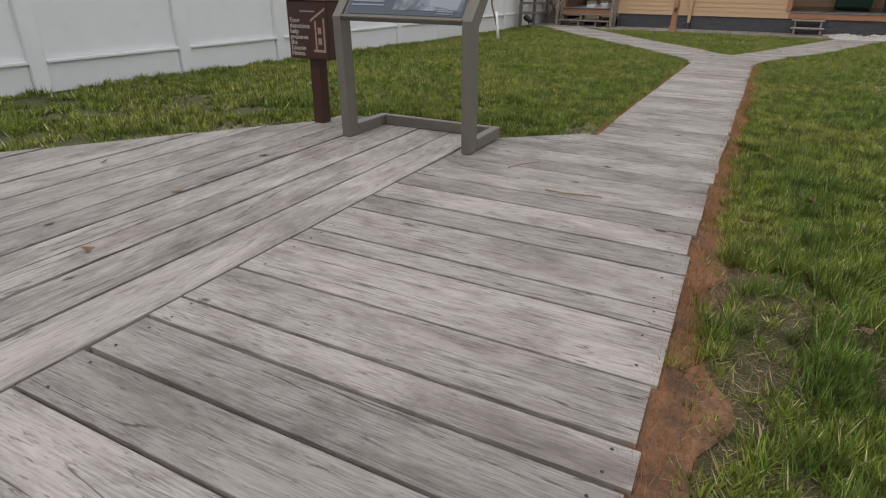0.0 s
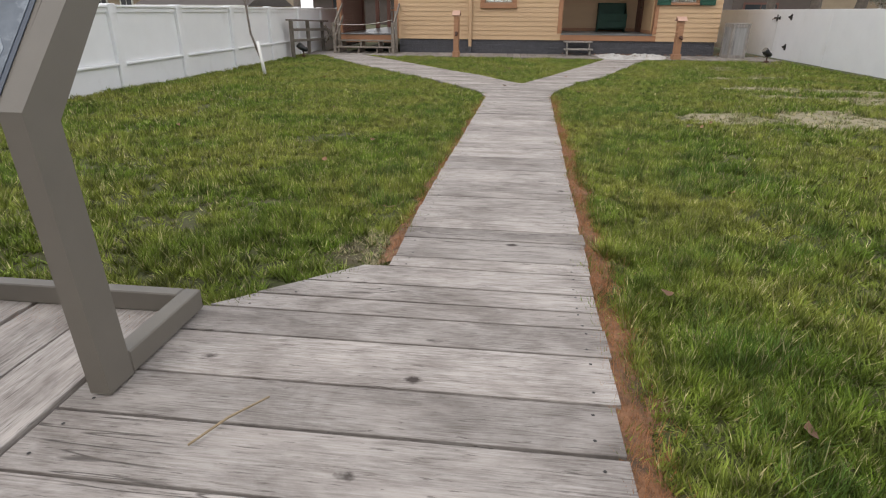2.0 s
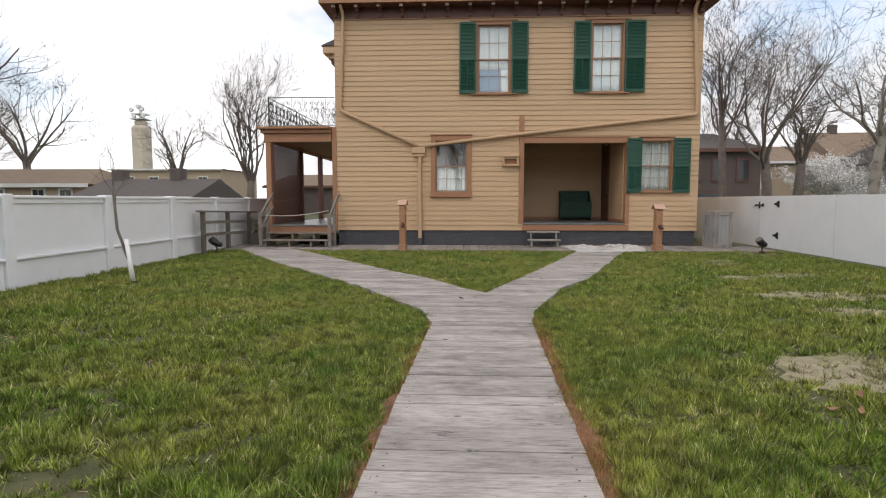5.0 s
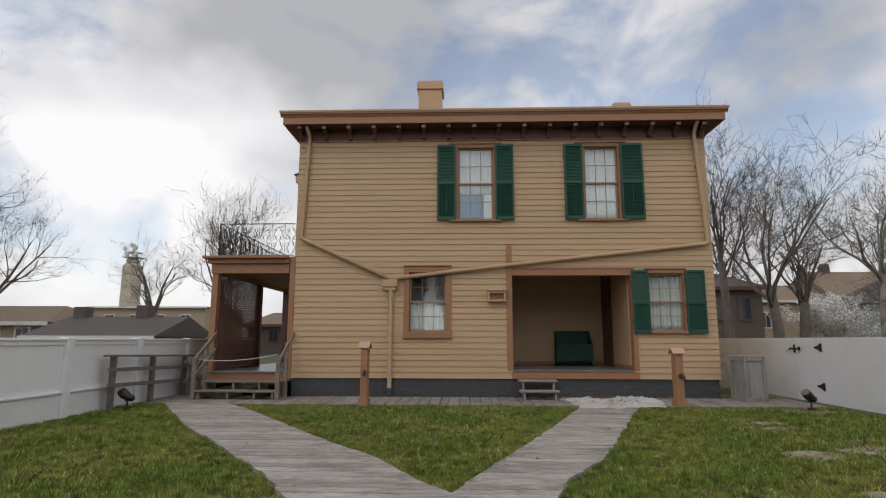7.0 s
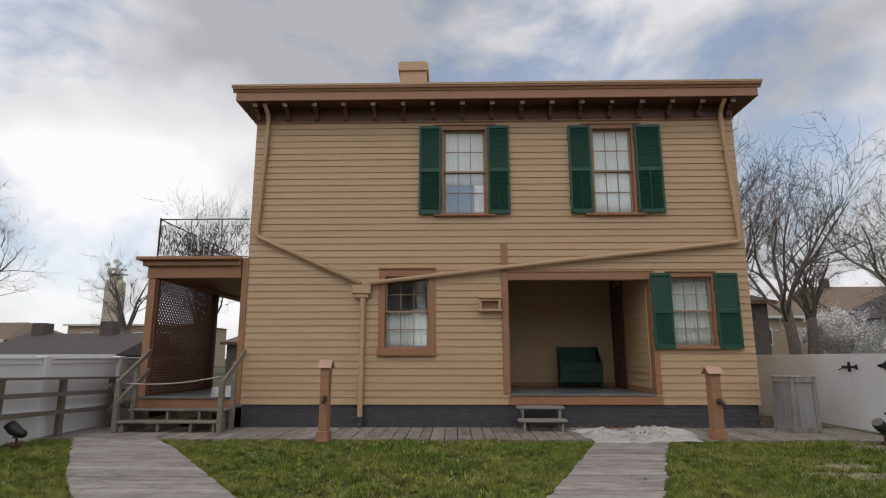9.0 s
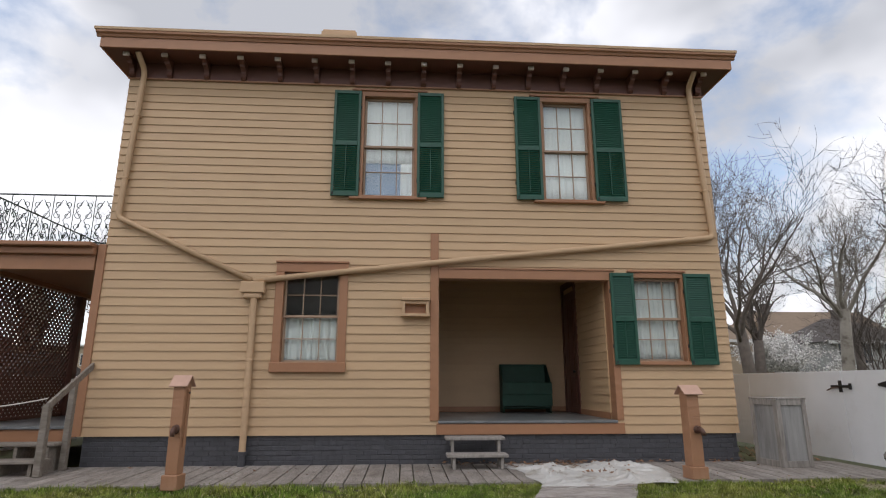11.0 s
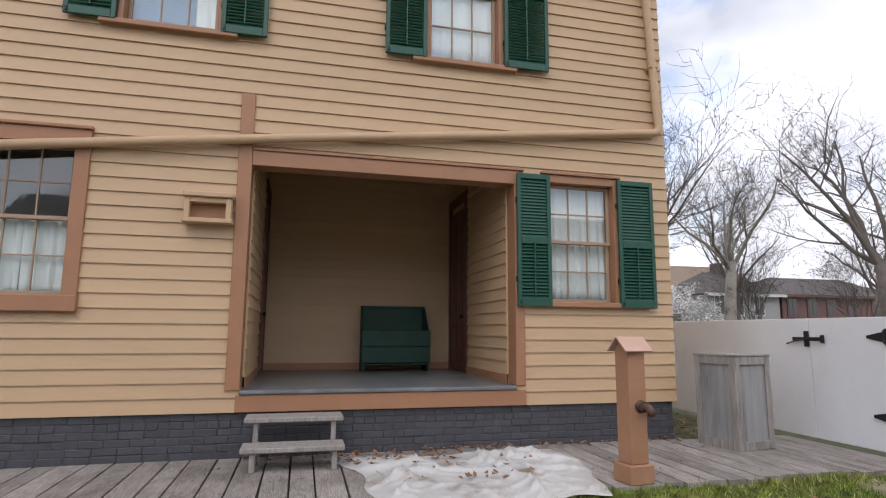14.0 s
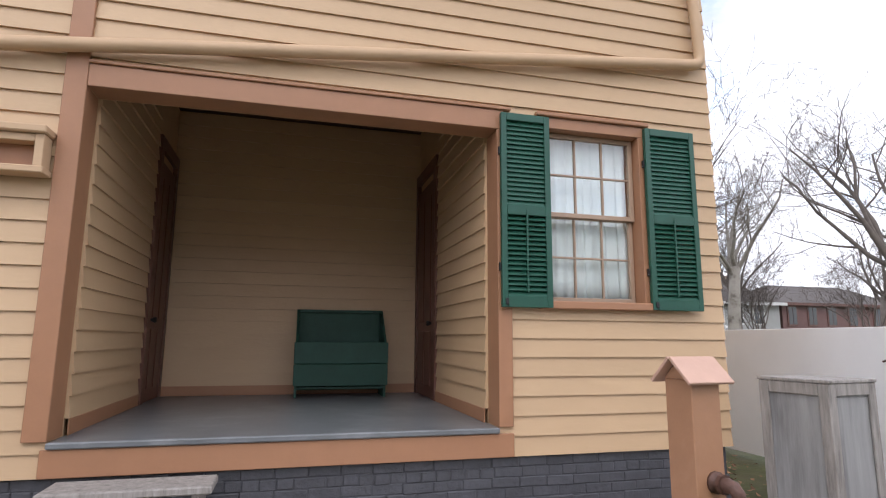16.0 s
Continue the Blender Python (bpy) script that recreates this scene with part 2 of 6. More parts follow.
IRON = surface("dark_green_iron", (0.018, 0.03, 0.024), 0.45, 0.2, 10.0, bump=0.1, gloss=0.4)
BLACK = surface("black_iron", (0.012, 0.012, 0.012), 0.5, 0.2, 10.0, bump=0.1)
SOIL = surface("lawn_soil", (0.066, 0.07, 0.022), 0.95, 0.35, 5.0, bump=0.8, bump_scale=30, second=(0.088, 0.064, 0.04), second_at=(0.50, 0.70), second_scale=1.1)

# ---- mesh helpers ----


class Shape:
    """Collects boxes, tubes and prisms into one mesh."""

    def __init__(self):
        self.v, self.f = [], []

    def add(self, verts, faces, m=None):
        n = len(self.v)
        self.v += [tuple(m @ Vector(p)) for p in verts] if m else [tuple(p) for p in verts]
        self.f += [tuple(i + n for i in face) for face in faces]
        return self

    def box(self, x0, x1, y0, y1, z0, z1, c=0.0, m=None):
        lo, hi = (x0, y0, z0), (x1, y1, z1)
        if c <= 0:
            vs = [(x, y, z) for x in (x0, x1) for y in (y0, y1) for z in (z0, z1)]
            return self.add(vs, [(0, 1, 3, 2), (4, 6, 7, 5), (0, 4, 5, 1), (2, 3, 7, 6), (0, 2, 6, 4), (1, 5, 7, 3)], m)
        c = min(c, *(0.45 * (b - a) for a, b in zip(lo, hi)))
        vs, idx = [], {}
        for s in [(i, j, k) for i in (0, 1) for j in (0, 1) for k in (0, 1)]:
            for a in range(3):
                idx[s, a] = len(vs)
                vs.append([(hi[k] if s[k] else lo[k]) + (0 if k == a else (-c if s[k] else c)) for k in range(3)])
        fs = []
        for a in range(3):
            p, q = [k for k in range(3) if k != a]
            for e in (0, 1):
                ring = []
                for u, w in ((0, 0), (1, 0), (1, 1), (0, 1)):
                    s = [0, 0, 0]
                    s[a], s[p], s[q] = e, u, w
                    ring.append(idx[tuple(s), a])
                fs.append(ring)
            for u in (0, 1):
                for w in (0, 1):
                    s0, s1 = [0, 0, 0], [0, 0, 0]
                    s0[p], s0[q], s1[p], s1[q], s1[a] = u, w, u, w, 1
                    s0, s1 = tuple(s0), tuple(s1)
                    fs.append((idx[s0, p], idx[s1, p], idx[s1, q], idx[s0, q]))
        for s in [(i, j, k) for i in (0, 1) for j in (0, 1) for k in (0, 1)]:
            fs.append((idx[s, 0], idx[s, 1], idx[s, 2]))
        return self.add(vs, fs, m)

    def tube(self, pts, radii, n=8, cap=True):
        pts = [Vector(p) for p in pts]
        radii = [radii] * len(pts) if isinstance(radii, (int, float)) else radii
        base = len(self.v)
        side = None
        for i, p in enumerate(pts):
            d = (pts[min(i + 1, len(pts) - 1)] - pts[max(i - 1, 0)]).normalized()
            if side is None:
                side = d.cross(Vector((0, 0, 1)) if abs(d.z) < 0.9 else Vector((1, 0, 0))).normalized()
            side = (side - d * side.dot(d)).normalized()
            up = d.cross(side)
            for k in range(n):
                a = 2 * math.pi * k / n
                self.v.append(tuple(p + radii[i] * (math.cos(a) * side + math.sin(a) * up)))
        for i in range(len(pts) - 1):
            for k in range(n):
                a, b = base + i * n + k, base + i * n + (k + 1) % n
                self.f.append((a, b, b + n, a + n))
        if cap:
            self.f.append(tuple(base + k for k in range(n)))
            self.f.append(tuple(base + (len(pts) - 1) * n + k for k in range(n)))
        return self

    def prism(self, outline, axis, a, b, m=None):
        """An outline of (u, v) pushed along axis x, y or z from a to b."""
        def put(u, v, w):
            return {"x": (w, u, v), "y": (u, w, v), "z": (u, v, w)}[axis]
        n = len(outline)
        vs = [put(u, v, a) for u, v in outline] + [put(u, v, b) for u, v in outline]
        fs = [tuple(range(n)), tuple(range(n, 2 * n))] + [(i, (i + 1) % n, n + (i + 1) % n, n + i) for i in range(n)]
        return self.add(vs, fs, m)

    def mesh(self, name, smooth=False, tidy=True):
        me = bpy.data.meshes.new(name)
        me.from_pydata(self.v, [], self.f)
        if tidy:
            bm = bmesh.new()
            bm.from_mesh(me)
            bmesh.ops.recalc_face_normals(bm, faces=bm.faces)
            bm.to_mesh(me)
            bm.free()
        if smooth:
            me.polygons.foreach_set("use_smooth", [True] * len(me.polygons))
        return me


def thing(name, at, label, category, group="", kind=""):
    ob = new(name)
    ob.location = at
    ob.empty_display_size = 0.1
    return tagged(ob, label, category, group, kind)


def under(ob, parent):
    ob.parent = parent
    if parent.type == "EMPTY":
        ob.matrix_parent_inverse = Matrix.Translation(-Vector(parent.location))
    return ob


def part(name, shape, material, parent, label="", smooth=False):
    me = shape if isinstance(shape, bpy.types.Mesh) else shape.mesh(name, smooth)
    if not me.materials:
        me.materials.append(material)
    ob = under(new(name, me), parent)
    return tagged(ob, label)


def solid(name, shape, material, label, category, kind="", group="", smooth=False):
    """A top-level thing or a piece of the setting that is one mesh."""
    me = shape.mesh(name, smooth)
    me.materials.append(material)
    return tagged(new(name, me), label, category, group, kind)


def piece(name, me, parent, m):
    ob = under(new(name, me), parent)
    ob.matrix_basis = m
    return ob


def plank_mesh(length, width, thick, material, c=0.004, skew0=0.0, skew1=0.0):
    """A board along x with eased top edges, its top at z = 0; skew0 and skew1 slant its two ends across the width."""
    h = width / 2
    s = Shape().prism([(-h, -thick), (h, -thick), (h, -c), (h - c, 0), (-h + c, 0), (-h, -c)], "x", -length / 2, length / 2)
    s.v = [(x + (skew0 if x < 0 else skew1) * y / width, y, z) for x, y, z in s.v]
    me = s.mesh("plank")
    me.materials.append(material)
    return me


# ---- ground ----
def deck_z(y):
    return -0.13 * min(1.0, max(0.0, (y - 3) / 12))


def soil_z(y):
    return deck_z(y) - 0.05


rows_y, cols_x = [-2000, -20, 3, 15, 45, 2000], [-2000, -30, 30, 2000]
ground = Shape()
ground.add([(x, y, soil_z(y)) for y in rows_y for x in cols_x],
           [(r * 4 + c, r * 4 + c + 1, r * 4 + c + 5, r * 4 + c + 4) for r in range(5) for c in range(3)])
solid("ground", ground, SOIL, "lawn soil with thin moss and dry patches", "ground", "structure")

# ---- house shell ----
W = 21.98
X0, X1, BASE, FRIEZE, SOFFIT = -4.12, 5.96, 0.29, 6.12, 6.43
HOLES = {"u1": (-0.12, 0.76, 4.10, 5.93), "u2": (3.0, 3.82, 4.10, 5.93), "low": (-1.30, -0.41, 1.37, 2.80), "right": (4.40, 5.22, 1.40, 2.77),
         "porch": (1.17, 3.99, 0.49, 2.72)}
house = thing("house", (0.92, 26, -0.2), "two-storey tan clapboard house with brown trim", "house")


def holed(x0, x1, z0, z1, holes):
    """Rectangles that fill a wall round its holes, course by course."""
    zs = sorted({z0, z1, *(z for h in holes for z in h[2:] if z0 < z < z1)})
    for a, b in zip(zs, zs[1:]):
        x = x0
        for h in sorted(h for h in holes if h[2] < b - 1e-6 and h[3] > a + 1e-6):
            if h[0] > x:
                yield x, h[0], a, b
            x = max(x, h[1])
        if x < x1:
            yield x, x1, a, b


shell = Shape()
for a, b, c, d in holed(X0 + 0.02, X1 - 0.02, BASE, SOFFIT, HOLES.values()):
    shell.box(a, b, W + 0.022, W + 0.2, c, d)
wall_rear = part("wall", shell, TAN, house, "tan-painted clapboard wall")
for nm, xa, xb in (("side_wall", X0 + 0.02, X0 + 0.2), ("side_wall", X1 - 0.2, X1 - 0.02)):
    s = Shape().box(xa, xb, W + 0.2, 31.0, BASE, SOFFIT)
    out = -1 if xa < 0 else 1
    face = xa if xa < 0 else xb
    for k in range(42):
        z = BASE + 0.1388 * k
        s.add([(face, y, z) for y in (W + 0.02, 31)] + [(face + out * 0.022, y, z) for y in (W + 0.02, 31)] + [(face + out * 0.005, y, z + 0.139) for y in (W + 0.02, 31)],
              [(0, 1, 3, 2), (2, 3, 5, 4)])
    part(nm, s, TAN, house)
part("back_wall", Shape().box(X0 + 0.2, X1 - 0.2, 30.8, 31.0, BASE, SOFFIT), TAN, house)
part("attic_floor", Shape().box(X0 + 0.2, X1 - 0.2, W + 0.2, 30.8, 3.78, 3.93), BROWN, house)

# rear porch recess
# brown ceiling paint, darkened further so its colour holds the recess's shade
SHADE_BROWN = surface("shade_darkened_ceiling_brown", (0.055, 0.026, 0.019), 0.6, 0.1, 4.0, bump=0.05)
PB = 24.76
CEIL = 3.68
recess = Shape()
recess.box(1.0, 1.17, W + 0.2, PB, 0.3, 3.74).box(3.99, 4.16, W + 0.2, PB, 0.3, 3.74).box(1.0, 4.16, PB, PB + 0.15, 0.3, 3.74)
part("recess_wall", recess, TAN, house)
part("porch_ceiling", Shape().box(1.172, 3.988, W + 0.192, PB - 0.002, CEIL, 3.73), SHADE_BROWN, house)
part("porch_floor", Shape().box(1.172, 3.988, W - 0.045, PB - 0.002, 0.455, 0.495, 0.008), PORCH_FLOOR, house, "grey-painted porch floor with worn edge")
part("porch_fascia", Shape().box(1.14, 4.10, W - 0.025, W + 0.02, BASE, 0.452, 0.004), BROWN, house)

# foundation: rows of painted bricks on a backing
part("foundation", Shape().box(X0 + 0.04, X1 - 0.04, W + 0.037, W + 0.3, -0.3, BASE - 0.002), GREY_MORTAR, house, "dark grey painted brick foundation")
part("foundation_side", Shape().box(X1 - 0.3, X1 - 0.03, W + 0.3, 31, -0.3, BASE - 0.002), GREY_MORTAR, house)
part("foundation_side", Shape().box(X0 + 0.03, X0 + 0.3, W + 0.3, 31, -0.3, BASE - 0.002), GREY_MORTAR, house)

# eaves
eave = Shape()
EX0, EX1, EY = -4.42, 6.30, 21.50
eave.box(EX0 + 0.03, EX1 - 0.03, EY + 0.03, 31.4, SOFFIT, 6.60)
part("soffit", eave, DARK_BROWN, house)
part("roof", Shape().add([(EX0, EY, 6.7), (EX1, EY, 6.7), (EX1, 31.4, 6.7), (EX0, 31.4, 6.7), (-0.5, 25.5, 7.55), (2.3, 25.5, 7.55)],
                         [(0, 1, 5, 4), (1, 2, 5), (2, 3, 4, 5), (3, 0, 4), (0, 3, 2, 1)]), BROWN, house)

# ---- boardwalks ----
rnd = random.Random(7)
boards = {}
nails = []


def lay(parent, length, width, x, y, z, along_y=False, thick=0.045, turn=0.0, wood=None, skew0=0.0, skew1=0.0):
    """One weathered board, centred at (x, y), along x or along y."""
    wood = wood or PLANK
    for u in (-1, 1):
        for v in (-0.28, 0.28):
            e, s = u * (length / 2 - 0.07 - rnd.uniform(0, 0.02)), v * width + rnd.uniform(-0.012, 0.012)
            nails.append((x + (s if along_y else e), y + (e if along_y else s), z + 0.0008))
    key = (round(length * 50), round(width * 100), round(skew0 * 50), round(skew1 * 50), wood.name)
    if key not in boards:
        boards[key] = plank_mesh(key[0] / 50, width - 0.016, thick, wood, 0.002, skew0, skew1)
    return piece("plank", boards[key], parent,
                 pose(x, y, z + rnd.uniform(-0.003, 0.002), rnd.uniform(-0.4, 0.4), 0, (90 if along_y else 0) + turn + rnd.uniform(-0.25, 0.25)))


def deck(name, label):
    return thing(name, (0, 0, -0.05), label, "boardwalk", kind="structure")


# the corner deck by the sign: boards along y west of the seam, along x east of it
corner = deck("pavement_corner_deck", "weathered grey plank deck with dark knots")
SEAM = -1.66
xs = [SEAM, -1.95, -2.24, -2.45, -2.65, -2.89, -3.13, -3.42, -3.72, -4.0, -4.3, -4.58, -4.88, -5.15, -5.45, -5.75, -6.05, -6.3]
for xb, xa in zip(xs, xs[1:]):
    xm, w = (xa + xb) / 2, xb - xa
    end = 4.38 if xb > -3.0 else max(0.4, 2.1 + (xm + 4.45) * 1.5)
    slant = 0.0 if xb > -3.0 or end < 0.5 else -1.5 * w
    start = -3.0 + rnd.uniform(-0.05, 0.05)
    end += rnd.uniform(0.0, 0.03)
    lay(corner, end - start, w, xm, (end + start) / 2, 0, True, skew1=slant)
walkway = deck("pavement_boardwalk", "weathered grey plank boardwalk across the lawn")


def right_edge(y):
    return 0.08 + 0.0265 * max(0, y - 2.8)


ys = [0.65, 0.88, 1.11, 1.27, 1.56, 1.91, 2.06, 2.40, 2.62, 2.88, 3.12, 3.36, 3.62, 3.85, 4.13, 4.33, 4.47, 4.63, 4.84, 4.97, 5.245, 5.41, 5.585, 5.845, 6.06, 6.205, 6.477, 6.83, 7.075, 7.28, 7.432, 7.7, 7.912, 8.074, 8.319, 8.532, 8.825, 9.158]
y = -3.2
while y < 12.2:
    w = rnd.choice((0.24, 0.26, 0.3, 0.34)) if y < 0.3 else rnd.choice((0.17, 0.2, 0.21, 0.23))
    nxt = [v for v in ys if v > y + 0.01]
    if nxt and y > 0.1:
        w = nxt[0] - y
    ym = y + w / 2
    slant, flare = 0.0, 0.0
    if ym < 4.28:
        left = SEAM + 0.012
    elif ym < 4.9:
        left = -1.60 + (ym - 4.25) * 1.08
        slant = 1.08 * w
    else:
        left = right_edge(ym) - 1.0 + 0.02 * max(0, 6 - ym)
    if ym > 11.5:
        left -= (ym - 11.5) * 0.25
        slant, flare = -0.25 * w, 0.12 * w
    right = right_edge(ym) + rnd.uniform(-0.009, 0.009) + max(0, ym - 11.6) * 0.12
    lay(corner if ym < 4.25 else walkway, right - left, w, (left + right) / 2, ym, deck_z(ym), skew0=slant, skew1=flare)
    y += w


def edges(points, y):
    for (xa, ya), (xb, yb) in zip(points, points[1:]):
        if y <= yb:
            break
    return xa + (xb - xa) * (y - ya) / (yb - ya)


L_OUT = [(-0.85, 12.2), (-2.05, 14.3), (-3.1, 15.75), (-4.42, 17.5), (-5.9, 19.8), (-6.35, 20.5)]
L_IN = [(0.40, 12.2), (-0.1, 13.5), (-0.45, 14.0), (-0.97, 15.05), (-1.62, 15.85), (-3.1, 17.95), (-4.05, 19.35), (-4.65, 20.1), (-4.95, 20.5)]
R_IN = [(-0.1, 13.5), (0.22, 14.4), (0.70, 15.65), (1.47, 17.7), (2.18, 19.7), (2.47, 20.5)]
R_OUT = [(0.40, 12.2), (1.02, 14.1), (1.53, 15.0), (1.8, 15.65), (2.41, 17.25), (2.93, 18.7), (3.4, 19.9), (3.65, 20.5)]
path_l = deck("pavement_left_branch", "weathered grey plank path to the side porch")
path_r = deck("pavement_right_branch", "weathered grey plank path to the rear porch")
y = 12.2
while y < 20.3:
    w = rnd.choice((0.18, 0.2, 0.22))
    ym = y + w / 2
    a, b, c, d = edges(L_OUT, ym), edges(L_IN, ym), edges(R_IN, ym), edges(R_OUT, ym)
    jit = [rnd.uniform(-0.015, 0.015) for _ in range(4)]
    sk = [edges(e, ym + w / 2) - edges(e, ym - w / 2) for e in (L_OUT, L_IN, R_IN, R_OUT)]
    if ym < 13.5:
        lay(path_l, d - a, w, (a + d) / 2, ym, deck_z(ym), skew0=sk[0], skew1=sk[3])
    else:
        lay(path_l, b - a + jit[0], w, (a + b) / 2 + jit[1], ym, deck_z(ym), skew0=sk[0], skew1=sk[1])
        lay(path_r, d - c + jit[2], w, (c + d) / 2 + jit[3], ym, deck_z(ym), skew0=sk[2], skew1=sk[3])
    y += w
yard = deck("pavement_house_deck", "weathered plank deck along the house foundation")
x = -7.2
while x < 7.3:
    w = rnd.choice((0.18, 0.2, 0.22, 0.24))
    xm = x + w / 2
    front = 20.32 + rnd.uniform(-0.04, 0.04)
    back = W + 0.02 if xm < 5.9 else 21.95
    lay(yard, back - front, w, xm, (front + back) / 2, -0.132, True, wood=OLD_PLANK)
    x += w

NAIL = surface("dark_nail_iron", (0.03, 0.027, 0.025), 0.6, 0.2, 20, bump=0.0)
heads = Shape()
for x, y, z in nails:
    heads.add([(x + 0.006 * math.cos(k * 1.0472), y + 0.006 * math.sin(k * 1.0472), z) for k in range(6)], [tuple(range(6))])
solid("nail_heads", heads, NAIL, "dark iron nail heads in the deck boards", "nails", "stuff")

# ---- white board fences ----
FXL, FXR, FTOP = -6.95, 7.45, 1.2
POSTS = [-4.2, -2.1, -0.1, 1.9, 3.85, 5.85, 7.8, 9.75, 11.7, 13.7, 15.95, 18.2, 20.4, 22.6, 24.8, 27.0]
fence_left = thing("fence", (FXL, 10, -0.1), "white-painted board fence with square posts and a ledge rail", "fence")
post = Shape().box(FXL - 0.08, FXL + 0.09, -0.095, 0.095, -0.2, FTOP + 0.02, 0.012).mesh("post")
post.materials.append(WHITE)
for y in POSTS:
    piece("post", post, fence_left, pose(0, y, 0))
for ya, yb in zip(POSTS, POSTS[1:]):
    a, b = ya + 0.095, yb - 0.095
    part("panel", Shape().box(FXL - 0.02, FXL + 0.02, a, b, 0.302, FTOP - 0.122), WHITE, fence_left)
    part("kickboard", Shape().box(FXL - 0.03, FXL + 0.04, a, b, -0.2, 0.25, 0.004), WHITE, fence_left)
    part("ledge_rail", Shape().box(FXL - 0.03, FXL + 0.085, a, b, 0.252, 0.30, 0.012), WHITE, fence_left)
    part("top_rail", Shape().box(FXL - 0.03, FXL + 0.05, a, b, FTOP - 0.12, FTOP - 0.045, 0.006), WHITE, fence_left)
    part("cap", Shape().box(FXL - 0.06, FXL + 0.08, a, b, FTOP - 0.043, FTOP, 0.008), WHITE, fence_left)
fence_right = thing("fence", (FXR, 10, -0.1), "plain white-painted board fence with a gate seam", "fence")
seams = [-4.0, 0.5, 5.0, 9.5, 14.0, 18.4, 21.55, 24.0, 28.0]
for ya, yb in zip(seams, seams[1:]):
    part("panel", Shape().box(FXR, FXR + 0.05, ya + 0.004, yb - 0.004, -0.11 if ya < 18 else -0.1, 1.245, 0.004), WHITE, fence_right)
part("backing", Shape().box(FXR + 0.052, FXR + 0.075, -4, 28, -0.1, 1.2), WHITE, fence_right)
back_fence = thing("fence", (0, -4.2, -0.1), "plain white-painted board fence closing the yard", "fence")
part("panel", Shape().box(FXL, FXR, -4.3, -4.2, -0.1, 1.2), WHITE, back_fence)

# ---- house: siding ----
COURSE = (FRIEZE - BASE) / 42
laps = {}


def lap(length, h, bottom=-0.009):
    key = (round(length, 2), round(h, 3), bottom)
    if key not in laps:
        s = Shape().prism([(bottom, 0), (0.021, 0), (0.021, key[1]), (0.0075, key[1])], "x", -key[0] / 2, key[0] / 2)
        laps[key] = s.mesh("clapboard")
        laps[key].materials.append(TAN)
    return laps[key]


def course(x0, x1, z0, z1, holes):
    """Boards of one course: full height between the holes, cut to what is left above or below a hole."""
    x = x0
    for ha, hb, hc, hd in sorted(h for h in holes if h[2] < z1 - 1e-4 and h[3] > z0 + 1e-4):
        if ha > x:
            yield x, ha, z0, z1
        if hc > z0 + 0.004:
            yield ha, hb, z0, hc
        if hd < z1 - 0.004:
            yield ha, hb, hd, z1
        x = hb
    yield x, x1, z0, z1


for k in range(42):
    z = BASE + COURSE * k
    for a, b, c, d in course(X0, X1, z, z + COURSE, HOLES.values()):
        piece("clapboard", lap(b - a - 0.002, d - c + 0.001), wall_rear, pose((a + b) / 2, W, c))
DL, DR = 23.88, 23.74
recess_wall = [o for o in house.children if o.name == "recess_wall"][0]
for k in range(24):
    z = 0.60 + COURSE * k
    if z + COURSE > CEIL:
        break
    piece("clapboard", lap(2.816, COURSE, -0.014), recess_wall, pose(2.58, PB - 0.022, z))
    piece("clapboard", lap(DL - W - 0.22, COURSE), recess_wall, pose(1.192, (DL + W + 0.22) / 2, z, 0, 0, 90))
    piece("clapboard", lap(DR - W - 0.22, COURSE), recess_wall, pose(3.968, (DR + W + 0.22) / 2, z, 0, 0, -90))
part("recess_baseboard", Shape().box(1.175, 3.985, PB - 0.034, PB - 0.024, 0.496, 0.60, 0.003), BROWN, house)
part("recess_baseboard", Shape().box(1.194, 1.204, W + 0.22, DL, 0.496, 0.60, 0.003), BROWN, house)
part("recess_baseboard", Shape().box(3.956, 3.966, W + 0.22, DR, 0.496, 0.60, 0.003), BROWN, house)
for xa, s, y0 in ((1.172, 1, DL), (3.988, -1, DR)):
    ya, yb = y0 + 0.12, PB - 0.14
    ym = (ya + yb) / 2
    door = part("door", Shape().box(*sorted((xa, xa + s * 0.03)), ya, yb, 0.50, 2.86, 0.004), DARK_BROWN, house, "closed dark brown panelled door")
    for za, zb in ((0.62, 1.2), (1.3, 2.7)):
        for pa, pb in ((ya + 0.1, ym - 0.05), (ym + 0.05, yb - 0.1)):
            part("door_panel", Shape().box(*sorted((xa + s * 0.03, xa + s * 0.04)), pa, pb, za, zb, 0.008), DARK_BROWN, door)
    part("knob", Shape().tube([(xa + s * 0.03, ya + 0.08, 1.28), (xa + s * 0.07, ya + 0.08, 1.28), (xa + s * 0.085, ya + 0.08, 1.28)], [0.012, 0.03, 0.02], 10), BLACK, door)
    for pa, pb in ((y0, y0 + 0.11), (PB - 0.13, PB - 0.036)):
        part("door_casing", Shape().box(*sorted((xa, xa + s * 0.045)), pa, pb, 0.497, 2.96, 0.005), DARK_BROWN, house)
    part("door_casing", Shape().box(*sorted((xa, xa + s * 0.045)), y0, PB - 0.036, 2.962, 3.09, 0.005), DARK_BROWN, house)


